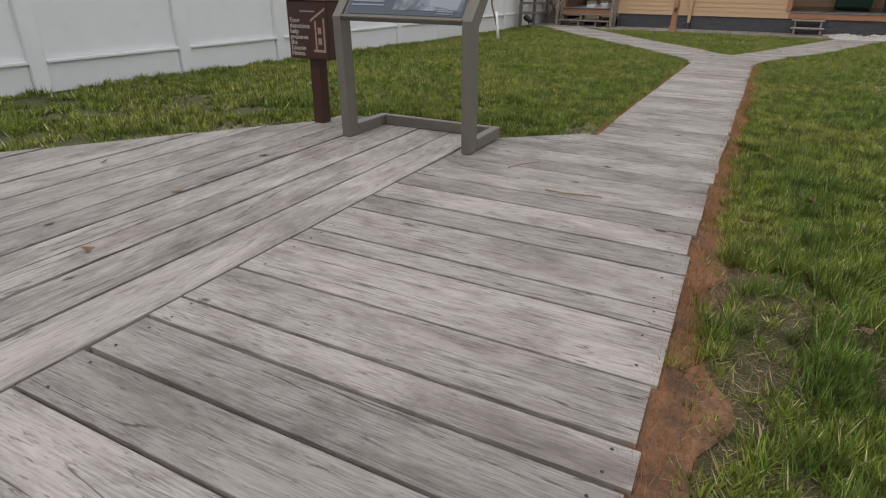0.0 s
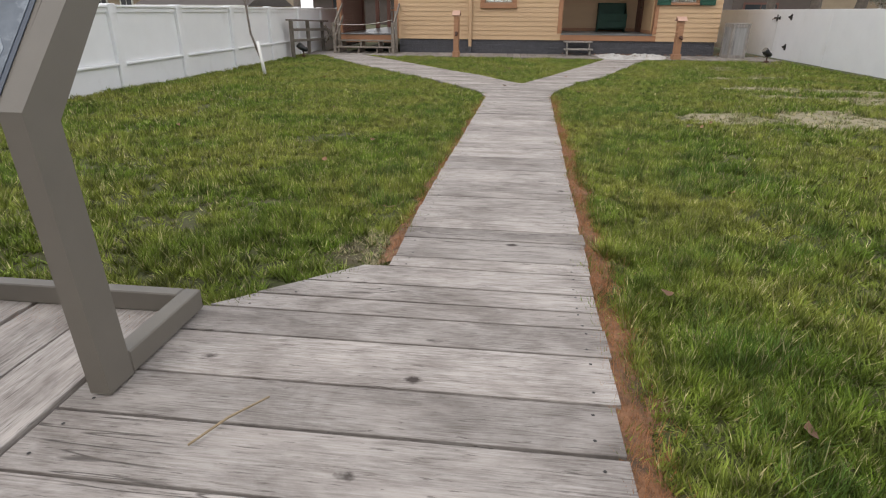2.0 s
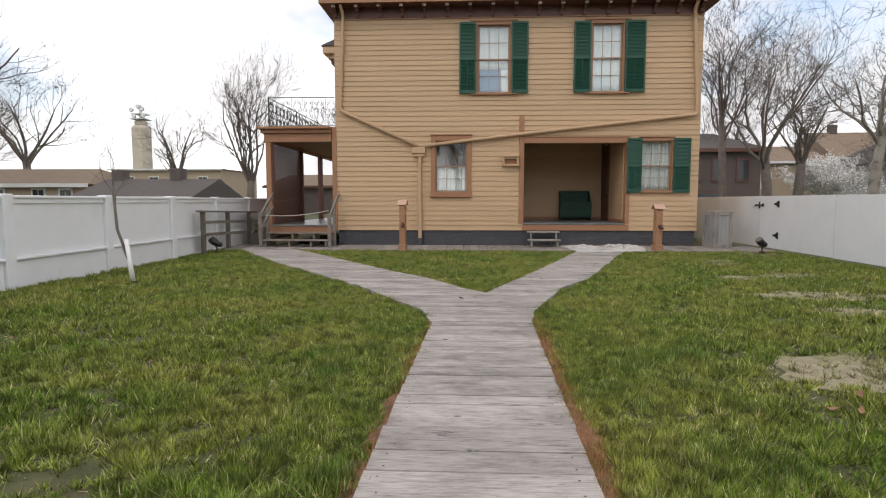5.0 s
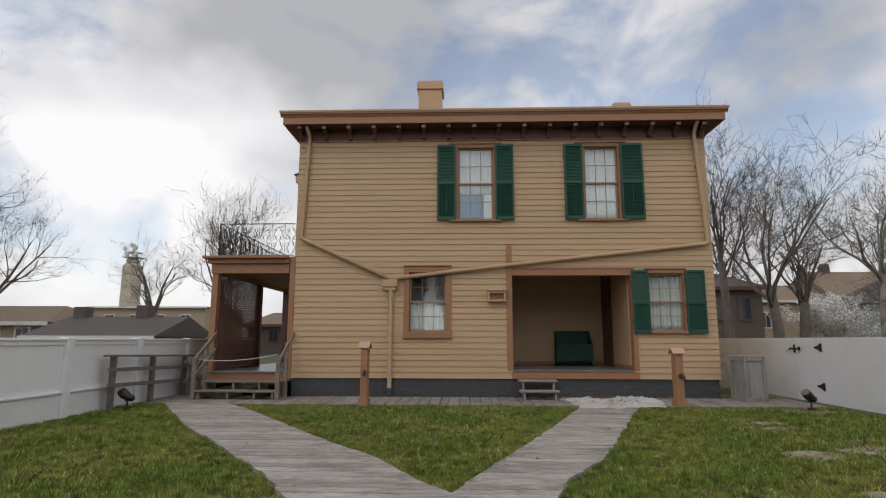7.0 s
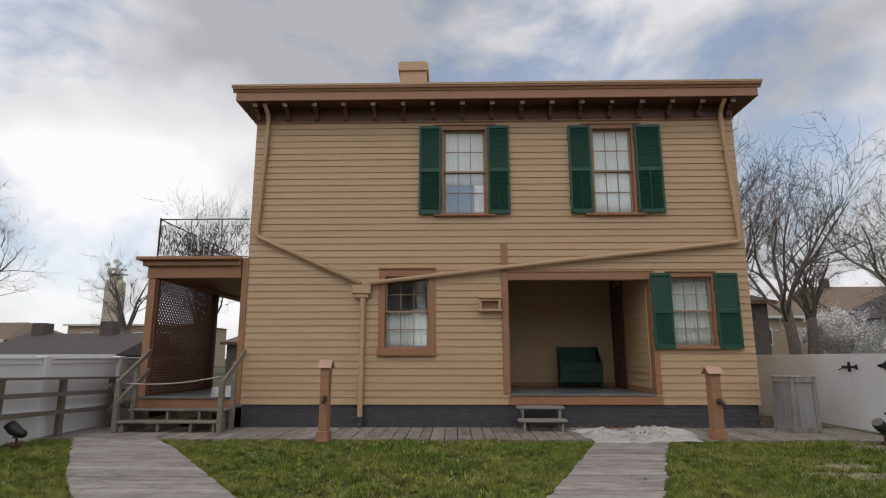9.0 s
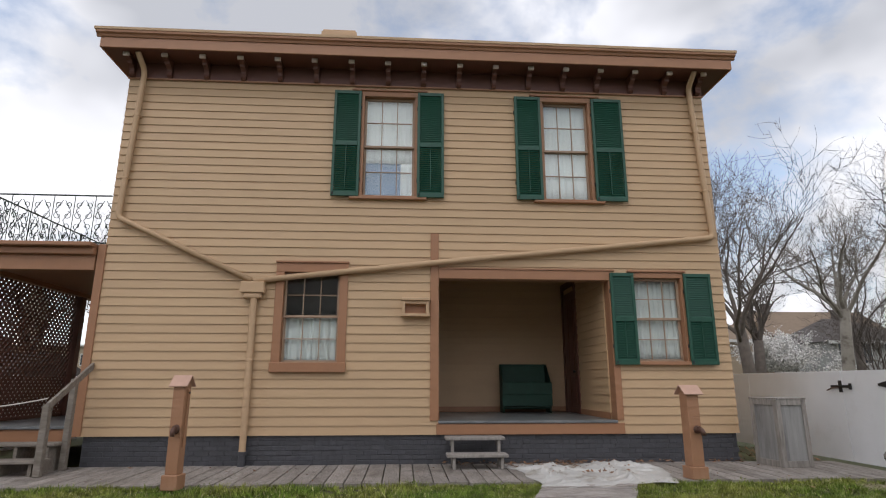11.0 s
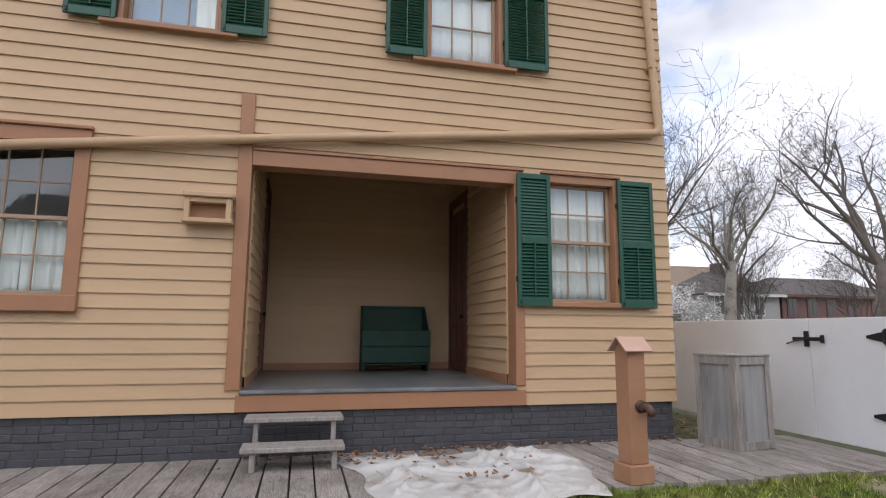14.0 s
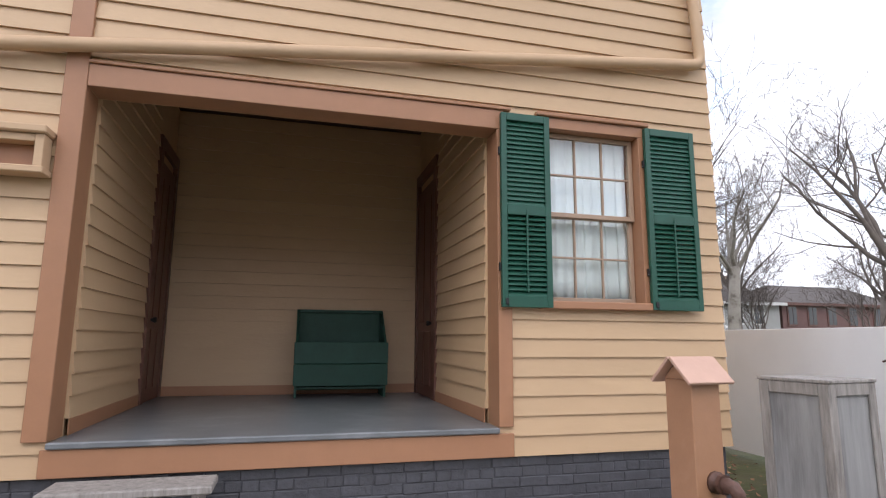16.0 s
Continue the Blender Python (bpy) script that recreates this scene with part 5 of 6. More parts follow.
DRY = [(-1.0, 5.1, 0.22, 0.25), (-3.4, 3.6, 0.5, 0.3), (2.5, 10.15, 0.6, 0.5), (3.85, 10.2, 0.75, 0.85), (4.3, 13.75, 0.8, 0.4), (5.6, 13.5, 0.7, 0.4), (4.15, 12.5, 0.55, 0.3), (5.6, 12.2, 0.9, 0.55), (4.15, 15.6, 0.5, 0.28), (5.3, 15.9, 0.6, 0.3), (4.6, 17.7, 0.6, 0.24), (5.0, 18.25, 0.4, 0.26), (6.7, 19.8, 0.6, 0.35)]
for cx, cy, a, b in DRY[2:]:
    s = Shape()
    ring = [(cx + a * (1 + 0.25 * math.sin(3 * t + cx) + 0.12 * math.sin(7 * t)) * math.cos(t), cy + b * (1 + 0.25 * math.sin(4 * t + cy)) * math.sin(t)) for t in (k * 6.283 / 28 for k in range(28))]
    s.add([(x, y, soil_z(y) + 0.006) for x, y in ring], [tuple(range(28))])
    solid("ground_bare_patch", s, STRAW, "patch of dead straw-coloured turf", "ground", "structure")
for side_sign in (1, -1):
    s = Shape()
    n = 120
    for k in range(n + 1):
        y = 0.2 + 11.6 * k / n
        e = right_edge(y) if side_sign > 0 else (right_edge(y) - 1.0)
        wd = (0.125 if side_sign > 0 else 0.06) * (1 + 0.45 * math.sin(5 * y) + 0.3 * math.sin(13 * y)) + (0.02 * max(0, 1.6 - abs(y - 1.2)) if side_sign > 0 else 0)
        z = deck_z(y) - 0.012
        s.v += [(e - 0.03 * side_sign, y, z), (e + side_sign * wd, y, z - 0.032)]
    lo = 0 if side_sign > 0 else 49
    s.f = [(2 * k, 2 * k + 1, 2 * k + 3, 2 * k + 2) for k in range(lo, n)]
    solid("ground_needle_edge", s, NEEDLE_BED, "strip of rust-brown needle litter beside the boards", "ground", "structure")

# ---- grass ----
nrng = np.random.default_rng(4)


def waves(x, y, seed, base):
    """A smooth random field in about -1 to 1."""
    r = np.random.default_rng(seed)
    out = np.zeros_like(x)
    for k in range(9):
        a, f, p = r.uniform(0, 6.283), base * 1.5 ** (k % 5), r.uniform(0, 6.283)
        out += np.sin(f * (x * np.cos(a) + y * np.sin(a)) + p + 1.3 * np.sin(0.7 * f * (y * np.cos(a) - x * np.sin(a))))
    return out / 4.5


def on_lawn(x, y, pad=0.0):
    re = 0.08 + 0.0265 * np.maximum(0, y - 2.8)
    le = np.where(y < 4.25, -9.0, np.where(y < 4.85, -1.55 + (y - 4.25) * 1.08, re - 1.0 + 0.02 * np.maximum(0, 6 - y)))
    le = le - np.maximum(0, y - 11.5) * 0.25
    re = re + np.maximum(0, y - 11.6) * 0.12
    path = (y < 12.2) & (x > le + pad) & (x < re - pad) & ((y > 4.25) | (x > SEAM - 0.02))
    end = np.where(x > -3.05, 4.38, np.maximum(0.4, 2.1 + (x + 4.45) * 1.5))
    corner_d = (x <= SEAM) & (x > -6.3) & (y < end - pad)

    def edge(points):
        return np.interp(y, [p[1] for p in points], [p[0] for p in points])
    fork = (y >= 12.2) & (x > edge(L_OUT) + pad) & (x < edge(R_OUT) - pad) & ~((y > 13.5) & (x > edge(L_IN) - pad) & (x < edge(R_IN) + pad))
    return ~(path | corner_d | fork) & (y < 20.34) & (x > FXL + 0.06) & (x < FXR - 0.02)


def path_dist(x, y):
    mid = np.where(y < 12.2, -0.4, np.where(x < 0.5, -0.4 - (y - 12.2) * 0.66, 0.1 + (y - 12.2) * 0.37))
    return np.abs(x - mid) - 0.5


def blades(name, x, y, height, width, material, label, lean=0.6, dirn=None, tilt=None):
    n = len(x)
    if n == 0:
        return
    yaw = nrng.uniform(0, 6.283, n)
    tilt = nrng.uniform(0.05, lean, n) if tilt is None else tilt
    dirn = nrng.uniform(0, 6.283, n) if dirn is None else dirn
    z = -0.13 * np.clip((y - 3) / 12, 0, 1) - 0.051
    v = np.empty((n, 3, 3), np.float32)
    bx, by = np.cos(yaw) * width / 2, np.sin(yaw) * width / 2
    v[:, 0] = np.stack([x - bx, y - by, z], 1)
    v[:, 1] = np.stack([x + bx, y + by, z], 1)
    v[:, 2] = np.stack([x + np.cos(dirn) * height * np.sin(tilt), y + np.sin(dirn) * height * np.sin(tilt), z + height * np.cos(tilt)], 1)
    me = bpy.data.meshes.new(name)
    me.vertices.add(3 * n)
    me.vertices.foreach_set("co", v.ravel())
    me.loops.add(3 * n)
    me.loops.foreach_set("vertex_index", np.arange(3 * n, dtype=np.int32))
    me.polygons.add(n)
    me.polygons.foreach_set("loop_start", np.arange(0, 3 * n, 3, dtype=np.int32))
    me.polygons.foreach_set("loop_total", np.full(n, 3, np.int32))
    me.update()
    me.materials.append(material)
    tagged(new(name, me), label, "grass", kind="stuff")


def grass_material(name, green, other, straw, straw_share):
    m = bpy.data.materials.new(name)
    m.use_nodes = True
    n, l = m.node_tree.nodes, m.node_tree.links
    b = n["Principled BSDF"]
    b.inputs["Roughness"].default_value, b.inputs["Specular IOR Level"].default_value = 0.6, 0.25
    geo, tc = n.new("ShaderNodeNewGeometry"), n.new("ShaderNodeTexCoord")
    big, mix1, ramp, mix2, hsv, rng, pr = (n.new("ShaderNode" + k) for k in ("TexNoise", "Mix", "ValToRGB", "Mix", "HueSaturation", "MapRange", "ValToRGB"))
    mix1.data_type = mix2.data_type = "RGBA"
    big.inputs["Scale"].default_value, big.inputs["Detail"].default_value = 0.9, 6.0
    pr.color_ramp.elements[0].position, pr.color_ramp.elements[1].position = 0.38, 0.62
    l.new(tc.outputs["Object"], big.inputs["Vector"])
    l.new(big.outputs["Fac"], pr.inputs["Fac"])
    l.new(pr.outputs["Color"], mix1.inputs["Factor"])
    mix1.inputs["A"].default_value, mix1.inputs["B"].default_value = (*green, 1), (*other, 1)
    ramp.color_ramp.interpolation = "CONSTANT"
    ramp.color_ramp.elements[0].color, ramp.color_ramp.elements[1].color = (0, 0, 0, 1), (1, 1, 1, 1)
    ramp.color_ramp.elements[1].position = 1 - straw_share
    l.new(geo.outputs["Random Per Island"], ramp.inputs["Fac"])
    l.new(ramp.outputs["Color"], mix2.inputs["Factor"])
    l.new(mix1.outputs["Result"], mix2.inputs["A"])
    mix2.inputs["B"].default_value = (*straw, 1)
    mul, fr = n.new("ShaderNodeMath"), n.new("ShaderNodeMath")
    mul.operation, fr.operation = "MULTIPLY", "FRACT"
    mul.inputs[1].default_value = 37.7
    l.new(geo.outputs["Random Per Island"], mul.inputs[0])
    l.new(mul.outputs[0], fr.inputs[0])
    rng.inputs["To Min"].default_value, rng.inputs["To Max"].default_value = 0.55, 1.45
    l.new(fr.outputs[0], rng.inputs["Value"])
    tone, tr, tm = n.new("ShaderNodeTexNoise"), n.new("ShaderNodeMapRange"), n.new("ShaderNodeMath")
    tone.inputs["Scale"].default_value, tone.inputs["Detail"].default_value = 9.0, 3.0
    tr.inputs["From Min"].default_value, tr.inputs["From Max"].default_value, tr.inputs["To Min"].default_value, tr.inputs["To Max"].default_value = 0.34, 0.66, 0.5, 1.55
    tm.operation = "MULTIPLY"
    l.new(tc.outputs["Object"], tone.inputs["Vector"])
    l.new(tone.outputs["Fac"], tr.inputs["Value"])
    l.new(rng.outputs["Result"], tm.inputs[0])
    l.new(tr.outputs["Result"], tm.inputs[1])
    l.new(tm.outputs[0], hsv.inputs["Value"])
    l.new(mix2.outputs["Result"], hsv.inputs["Color"])
    l.new(hsv.outputs["Color"], b.inputs["Base Color"])
    return m


GRASS = grass_material("lawn_grass", (0.128, 0.192, 0.026), (0.228, 0.245, 0.050), (0.42, 0.38, 0.19), 0.10)
HAY = grass_material("dry_grass", (0.35, 0.305, 0.19), (0.29, 0.27, 0.145), (0.15, 0.19, 0.045), 0.33)


def sow(name, x0, x1, y0, y1, label):
    """Clumps of blades that lean outwards; denser and finer beside the boards."""
    for lo, hi, clumps, per, h, w, spread in ((-9, 1.3, 560, 26, 0.060, 0.0078, 0.028), (1.3, 3.0, 320, 23, 0.066, 0.0105, 0.036), (3.0, 20, 200, 19, 0.074, 0.014, 0.046)):
        n = int((x1 - x0) * (y1 - y0) * clumps)
        x, y = nrng.uniform(x0, x1, n), nrng.uniform(y0, y1, n)
        d = path_dist(x, y)
        keep = (d >= lo) & (d < hi) & on_lawn(x, y, 0.02)
        x, y = x[keep], y[keep]
        clump, thin = waves(x, y, 3, 4.0), waves(x, y, 8, 1.6)
        bare = (x > 0.05) & (x < 2.2) & (y < 2.7) & (waves(x, y, 21, 4.0) > -0.42 + 0.3 * np.maximum(0, x - 0.7) + 0.5 * np.maximum(0, y - 2.0))
        bare |= (x < -2.6) & (y < 4.6) & (waves(x, y, 22, 3.0) > 0.25)
        re = 0.08 + 0.0265 * np.maximum(0, y - 2.8)
        strip = (y < 11) & (((x > re) & (x < re + 0.10 + 0.05 * waves(x, y, 41, 3.0))) | ((y > 5) & (x < re - 1) & (x > re - 1.03 - 0.05 * waves(x, y, 42, 3.0))))
        keep = (nrng.uniform(0, 1, len(x)) < np.clip(0.95 + 0.4 * thin + 0.35 * clump, 0.42, 1)) & (~bare | (nrng.uniform(0, 1, len(x)) < 0.1)) & (~strip | (nrng.uniform(0, 1, len(x)) < 0.06))
        dry = np.zeros(len(x), bool)
        for cx, cy, a, b in DRY:
            dry |= ((x - cx) / a) ** 2 + ((y - cy) / b) ** 2 < 1.0 + 0.5 * waves(x, y, 31, 5.0)
        keep &= ~dry | (nrng.uniform(0, 1, len(x)) < np.where(y < 6, 0.9, 0.5))
        x, y, clump, dry = x[keep], y[keep], clump[keep], dry[keep]
        tall = (1 + 0.4 * clump) * nrng.uniform(0.75, 1.3, len(x))
        m = len(x)
        rad, ang = np.abs(nrng.normal(0, spread, (m, per))), nrng.uniform(0, 6.283, (m, per))
        bx, by = (x[:, None] + rad * np.cos(ang)).ravel(), (y[:, None] + rad * np.sin(ang)).ravel()
        hh = (h * tall[:, None] * nrng.uniform(0.55, 1.15, (m, per))).ravel()
        tilt = np.clip(0.3 + rad / spread * 0.42 + nrng.normal(0, 0.2, (m, per)), 0.0, 1.25).ravel()
        ang = (ang + nrng.normal(0, 0.5, ang.shape)).ravel()
        dd = np.repeat(dry, per)
        ww = w * nrng.uniform(0.7, 1.3, m * per)
        g = ~dd
        blades(name, bx[g], by[g], hh[g], ww[g], GRASS, label, dirn=ang[g], tilt=tilt[g])
        blades("dry_" + name, bx[dd], by[dd], hh[dd] * 0.75, ww[dd], HAY, "short dead straw-coloured grass", dirn=ang[dd], tilt=np.clip(tilt[dd] * 1.5, 0, 1.35))


sow("lawn_grass", FXL, 0.9, -3.5, 12.2, "uneven green lawn grass with straw blades")
sow("lawn_grass", -0.2, FXR, -3.5, 12.2, "uneven green lawn grass with straw blades")
sow("lawn_grass", FXL, FXR, 12.2, 20.4, "short green lawn grass before the house deck")
# coarse tufts along the boards
tx, ty, th = [], [], []
for k in range(150):
    y0 = nrng.uniform(0.6, 11.5) if k % 5 else nrng.uniform(0.6, 3.2)
    x0 = (0.08 + 0.0265 * max(0, y0 - 2.8)) + nrng.uniform(0.14, 1.5) if k % 3 else (nrng.uniform(-1.6, -0.95) if y0 > 5.4 else 0.6)
    m = int(nrng.uniform(70, 260))
    tx.append(x0 + nrng.normal(0, 0.062, m))
    ty.append(y0 + nrng.normal(0, 0.055, m))
    th.append(nrng.uniform(0.07, 0.125, m))
tx, ty, th = map(np.concatenate, (tx, ty, th))
ok = on_lawn(tx, ty, -0.01) & ((ty > 2.9) | (waves(tx, ty, 21, 4.0) < 0.05 + 0.3 * np.maximum(0, tx - 0.6)))
TUFT = grass_material("coarse_grass", (0.092, 0.162, 0.026), (0.14, 0.20, 0.038), (0.36, 0.33, 0.17), 0.08)
blades("grass_tufts", tx[ok], ty[ok], th[ok], 0.0055 * np.ones(ok.sum()), TUFT, "darker coarse grass tufts beside the boardwalk", 0.9)
# dead brown stems matted on the bare soil
DEAD = grass_material("dead_stems", (0.15, 0.095, 0.055), (0.20, 0.14, 0.08), (0.34, 0.27, 0.17), 0.15)
m = 26000
x, y = nrng.uniform(0.08, 2.2, m), nrng.uniform(0.3, 2.7, m)
ok = on_lawn(x, y, 0.0) & (waves(x, y, 21, 4.0) > -0.45 + 0.3 * np.maximum(0, x - 0.7))
blades("dead_stems", x[ok], y[ok], nrng.uniform(0.04, 0.09, ok.sum()), 0.0042 * np.ones(ok.sum()), DEAD, "matted dead brown stems on bare soil", tilt=nrng.uniform(1.0, 1.5, ok.sum()))
# needles along both edges of the boards
m = 30000
y = nrng.uniform(0.3, 11.8, m)
right_side = nrng.uniform(0, 1, m) < 0.75
e = 0.08 + 0.0265 * np.maximum(0, y - 2.8)
x = np.where(right_side, e + np.abs(nrng.normal(0, 0.075, m)) - 0.02, e - 1.0 - np.abs(nrng.normal(0, 0.035, m)) + 0.01)
ok = right_side | (y > 5.1)
blades("needle_litter", x[ok], y[ok], nrng.uniform(0.05, 0.09, ok.sum()), 0.0028 * np.ones(ok.sum()), NEEDLE, "rust-brown needles along the plank edges", 1.5)
m = 3500
x, y = nrng.uniform(-2.55, -1.6, m), 4.2 - np.abs(nrng.normal(0, 0.1, m))
blades("needle_drift", x, y, nrng.uniform(0.05, 0.085, m), 0.0028 * np.ones(m), NEEDLE, "rust-brown needles drifted inside the sign base", 1.5)

# ---- trees ----
BARK = surface("grey_brown_bark", (0.135, 0.112, 0.095), 0.9, 0.3, 4.0, bump=0.6, bump_scale=20)
PALE_BARK = surface("pale_sycamore_bark", (0.27, 0.245, 0.205), 0.85, 0.25, 3.0, bump=0.3, second=(0.12, 0.10, 0.08), second_at=(0.5, 0.62), second_scale=1.5)
WRAP = surface("white_trunk_wrap", (0.78, 0.78, 0.76), 0.7, 0.06, 9.0, bump=0.2)


def bare_tree(x, y, height, spread, seed, label, bark=BARK, trunk_share=0.3, limbs=7, trunk_r=None, upright=0.5, reach=None, levels=3, twig_r=0.009, z0=-0.3):
    """A leafless tree: a tapered trunk, limbs that fork again and again, and fine twigs."""
    r = random.Random(seed)
    trunk_r = trunk_r or height * 0.022
    trunk, crown = Shape(), Shape()

    def grow(start, way, length, rad, level, target):
        n = 5 if level < 2 else 4 if level == 2 else 3
        pts, rads, p, d = [start.copy()], [rad], start.copy(), way.normalized()
        for i in range(n):
            d = (d + Vector((r.gauss(0, 1), r.gauss(0, 1), r.gauss(0.25, 0.7))) * (0.16 + 0.05 * level) + Vector((0, 0, 0.10 * upright))).normalized()
            p = p + d * (length / n)
            pts.append(p.copy())
            rads.append(max(twig_r * 0.5, rad * (1 - 0.75 * (i + 1) / n)))
        target.tube(pts, rads, 7 if level == 0 else 5 if level == 1 else 3, cap=False)
        if level >= levels + 1:
            return
        kids = (limbs, 7, 6, 6, 5)[level + 1] if level + 1 < 5 else 4
        for k in range(kids):
            t = r.uniform(0.25, 1.0) * n
            i = min(int(t), n - 1)
            q = pts[i].lerp(pts[i + 1], t - i)
            axis = (pts[i + 1] - pts[i]).normalized()
            out = Vector((r.gauss(0, 1), r.gauss(0, 1), r.gauss(0.1, 0.5)))
            out = (out - axis * out.dot(axis)).normalized()
            grow(q, axis * r.uniform(0.5, 1.0) + out * r.uniform(0.5, 0.95), length * r.uniform(0.42, 0.68), max(twig_r, rads[i] * r.uniform(0.4, 0.62)), level + 1, target)

    top = Vector((x + r.uniform(-0.03, 0.03) * height, y, height * trunk_share))
    pts = [Vector((x, y, z0)), Vector((x, y, z0 + 0.25)), Vector((x, y, 0)).lerp(top, 0.5) + Vector((r.uniform(-0.1, 0.1), 0, 0)), top]
    trunk.tube(pts, [trunk_r * 1.5, trunk_r * 1.15, trunk_r, trunk_r * 0.85], 10)
    for k in range(limbs):
        a = 6.283 * k / limbs + r.uniform(-0.4, 0.4)
        tilt = r.uniform(0.25, 0.75) * spread / (height * 0.35)
        way = reach if reach and k < 3 else Vector((math.cos(a) * tilt, math.sin(a) * tilt, upright + 0.6))
        base = top - Vector((0, 0, r.uniform(0, 0.25) * height * trunk_share))
        grow(base, Vector(way), (height - base.z) * r.uniform(0.46, 0.62), trunk_r * r.uniform(0.3, 0.46), 1, crown)
    t = thing("tree", (x, y, z0), label, "tree", "bare trees")
    for nm, s in (("trunk", trunk), ("crown", crown)):
        me = s.mesh(nm, True, tidy=False)
        me.materials.append(bark)
        under(new(nm, me), t)
    return t


bare_tree(15.2, 36.4, 12.5, 5.5, 1, "large leafless dark tree forking low behind the white fence", trunk_share=0.28, limbs=7, trunk_r=0.25)
bare_tree(25.6, 44, 14.5, 6, 22, "pale-barked leafless sycamore behind the fence", PALE_BARK, 0.36, 7, 0.32, 0.8)
bare_tree(13.6, 38, 13, 3, 3, "tall narrow leafless tree beyond the house corner", trunk_share=0.4, limbs=9, trunk_r=0.21, upright=0.9)
bare_tree(27.5, 36, 15.5, 7, 14, "wide leafless tree with dark crooked limbs", trunk_share=0.28, limbs=7, trunk_r=0.4, upright=0.35)
bare_tree(24.4, 50.5, 13, 5.5, 23, "leafless tree with a thick trunk beside the blossom", trunk_share=0.3, trunk_r=0.36)
bare_tree(33, 52, 14, 6, 5, "leafless tree in a neighbouring yard", trunk_share=0.3)
bare_tree(44, 50, 15, 7, 15, "leafless tree in a neighbouring yard", trunk_share=0.3)
bare_tree(20.5, 54, 12, 5, 16, "many-stemmed leafless tree in a neighbouring yard", trunk_share=0.15, limbs=9, upright=0.9)
bare_tree(38, 46, 9, 4, 51, "small many-stemmed leafless tree beyond the fence", trunk_share=0.12, limbs=10, trunk_r=0.14, upright=0.8)
bare_tree(30, 47, 8.5, 4, 52, "small many-stemmed leafless tree beyond the fence", trunk_share=0.12, limbs=10, trunk_r=0.14, upright=0.8)
bare_tree(-19.8, 55, 16, 4.5, 6, "leafless tree with a fan of upright limbs", trunk_share=0.18, limbs=10, trunk_r=0.32, upright=1.1)
bare_tree(-28.5, 60, 12, 5, 7, "leafless tree with heavy pruned limbs", trunk_share=0.3, limbs=5, trunk_r=0.4, upright=0.4)
bare_tree(-35.6, 50, 14.5, 6, 8, "leafless street tree beyond the roofs", trunk_share=0.3)
bare_tree(-44, 55, 13, 5, 18, "leafless street tree beyond the roofs", trunk_share=0.3)
bare_tree(-9, 52, 12, 5, 9, "leafless tree seen through the side porch", trunk_share=0.3)
bare_tree(-35, 40, 20, 8, 10, "tall leafless tree whose twigs reach over the white fence", trunk_share=0.35, limbs=8, upright=0.5)
for sx, sy, h, sd in ((-5.62, 14.55, 2.7, 31), (-6.1, 7.95, 2.5, 32)):
    t = bare_tree(sx, sy, h, 0.8, sd, "young staked sapling with a white-wrapped trunk", trunk_share=0.5, limbs=4, trunk_r=0.022, upright=0.7, levels=1, twig_r=0.004, z0=-0.13)
    s = Shape().tube([(sx, sy, -0.14), (sx, sy, 0.1), (sx, sy, 0.52)], [0.04, 0.035, 0.032], 10)
    part("trunk_wrap", s, WRAP, t, "white trunk wrap", True)
    for ob in t.children:
        for v in ob.data.vertices:
            v.co.x -= 0.12 * (v.co.z + 0.14)
    if sy < 10:
        solid("ground_mulch", Shape().tube([(sx, sy, -0.16), (sx, sy, -0.105), (sx, sy, -0.095)], [0.42, 0.34, 0.1], 16), NEEDLE_BED, "ring of brown mulch round a sapling", "mulch", "structure")

# a bush in white blossom
BLOSSOM = surface("white_blossom", (0.82, 0.80, 0.77), 0.8, 0.1, 8, island=0.2, bump=0.0)
bush = bare_tree(30.2, 56.5, 6.3, 2.9, 40, "bush in full white blossom above the fence", trunk_share=0.12, limbs=9, trunk_r=0.07, upright=0.4, levels=2, twig_r=0.014)
frng = random.Random(41)
fl = Shape()
crown_me = [o for o in bush.children if o.name.startswith("crown")][0].data
for v in crown_me.vertices:
    if v.co.z > 1.4 and frng.random() < 0.8:
        for _ in range(5):
            c = Vector(v.co) + Vector((frng.gauss(0, 0.13), frng.gauss(0, 0.13), frng.gauss(0, 0.13)))
            a, b = Vector((frng.gauss(0, 1), frng.gauss(0, 1), frng.gauss(0, 1))).normalized(), Vector((frng.gauss(0, 1), frng.gauss(0, 1), frng.gauss(0, 1))).normalized()
            k = frng.uniform(0.04, 0.085)
            fl.add([c - a * k, c + b * k, c + a * k, c - b * k], [(0, 1, 2, 3)])
me = fl.mesh("blossom", tidy=False)
me.materials.append(BLOSSOM)
under(tagged(new("blossom", me), kind="stuff"), bush)

# ---- houses beyond the fences ----
GREY_SIDING = surface("grey_siding", (0.33, 0.33, 0.31), 0.8, 0.08, 2.0, bump=0.1)
BROWN_SIDING = surface("dark_brown_siding", (0.10, 0.08, 0.07), 0.8, 0.12, 2.0, bump=0.1)
TAN_SIDING = surface("dull_tan_siding", (0.34, 0.27, 0.19), 0.8, 0.1, 2.0, bump=0.1)
RED_SIDING = surface("dull_red_siding", (0.15, 0.085, 0.075), 0.8, 0.12, 2.0, bump=0.1)
SLATE = surface("dark_shingle_roof", (0.085, 0.072, 0.065), 0.85, 0.2, 3.0, bump=0.5, bump_scale=12, stretch=(1, 1, 6))
TAN_ROOF = surface("tan_shingle_roof", (0.20, 0.145, 0.10), 0.85, 0.15, 3.0, bump=0.5, bump_scale=12)
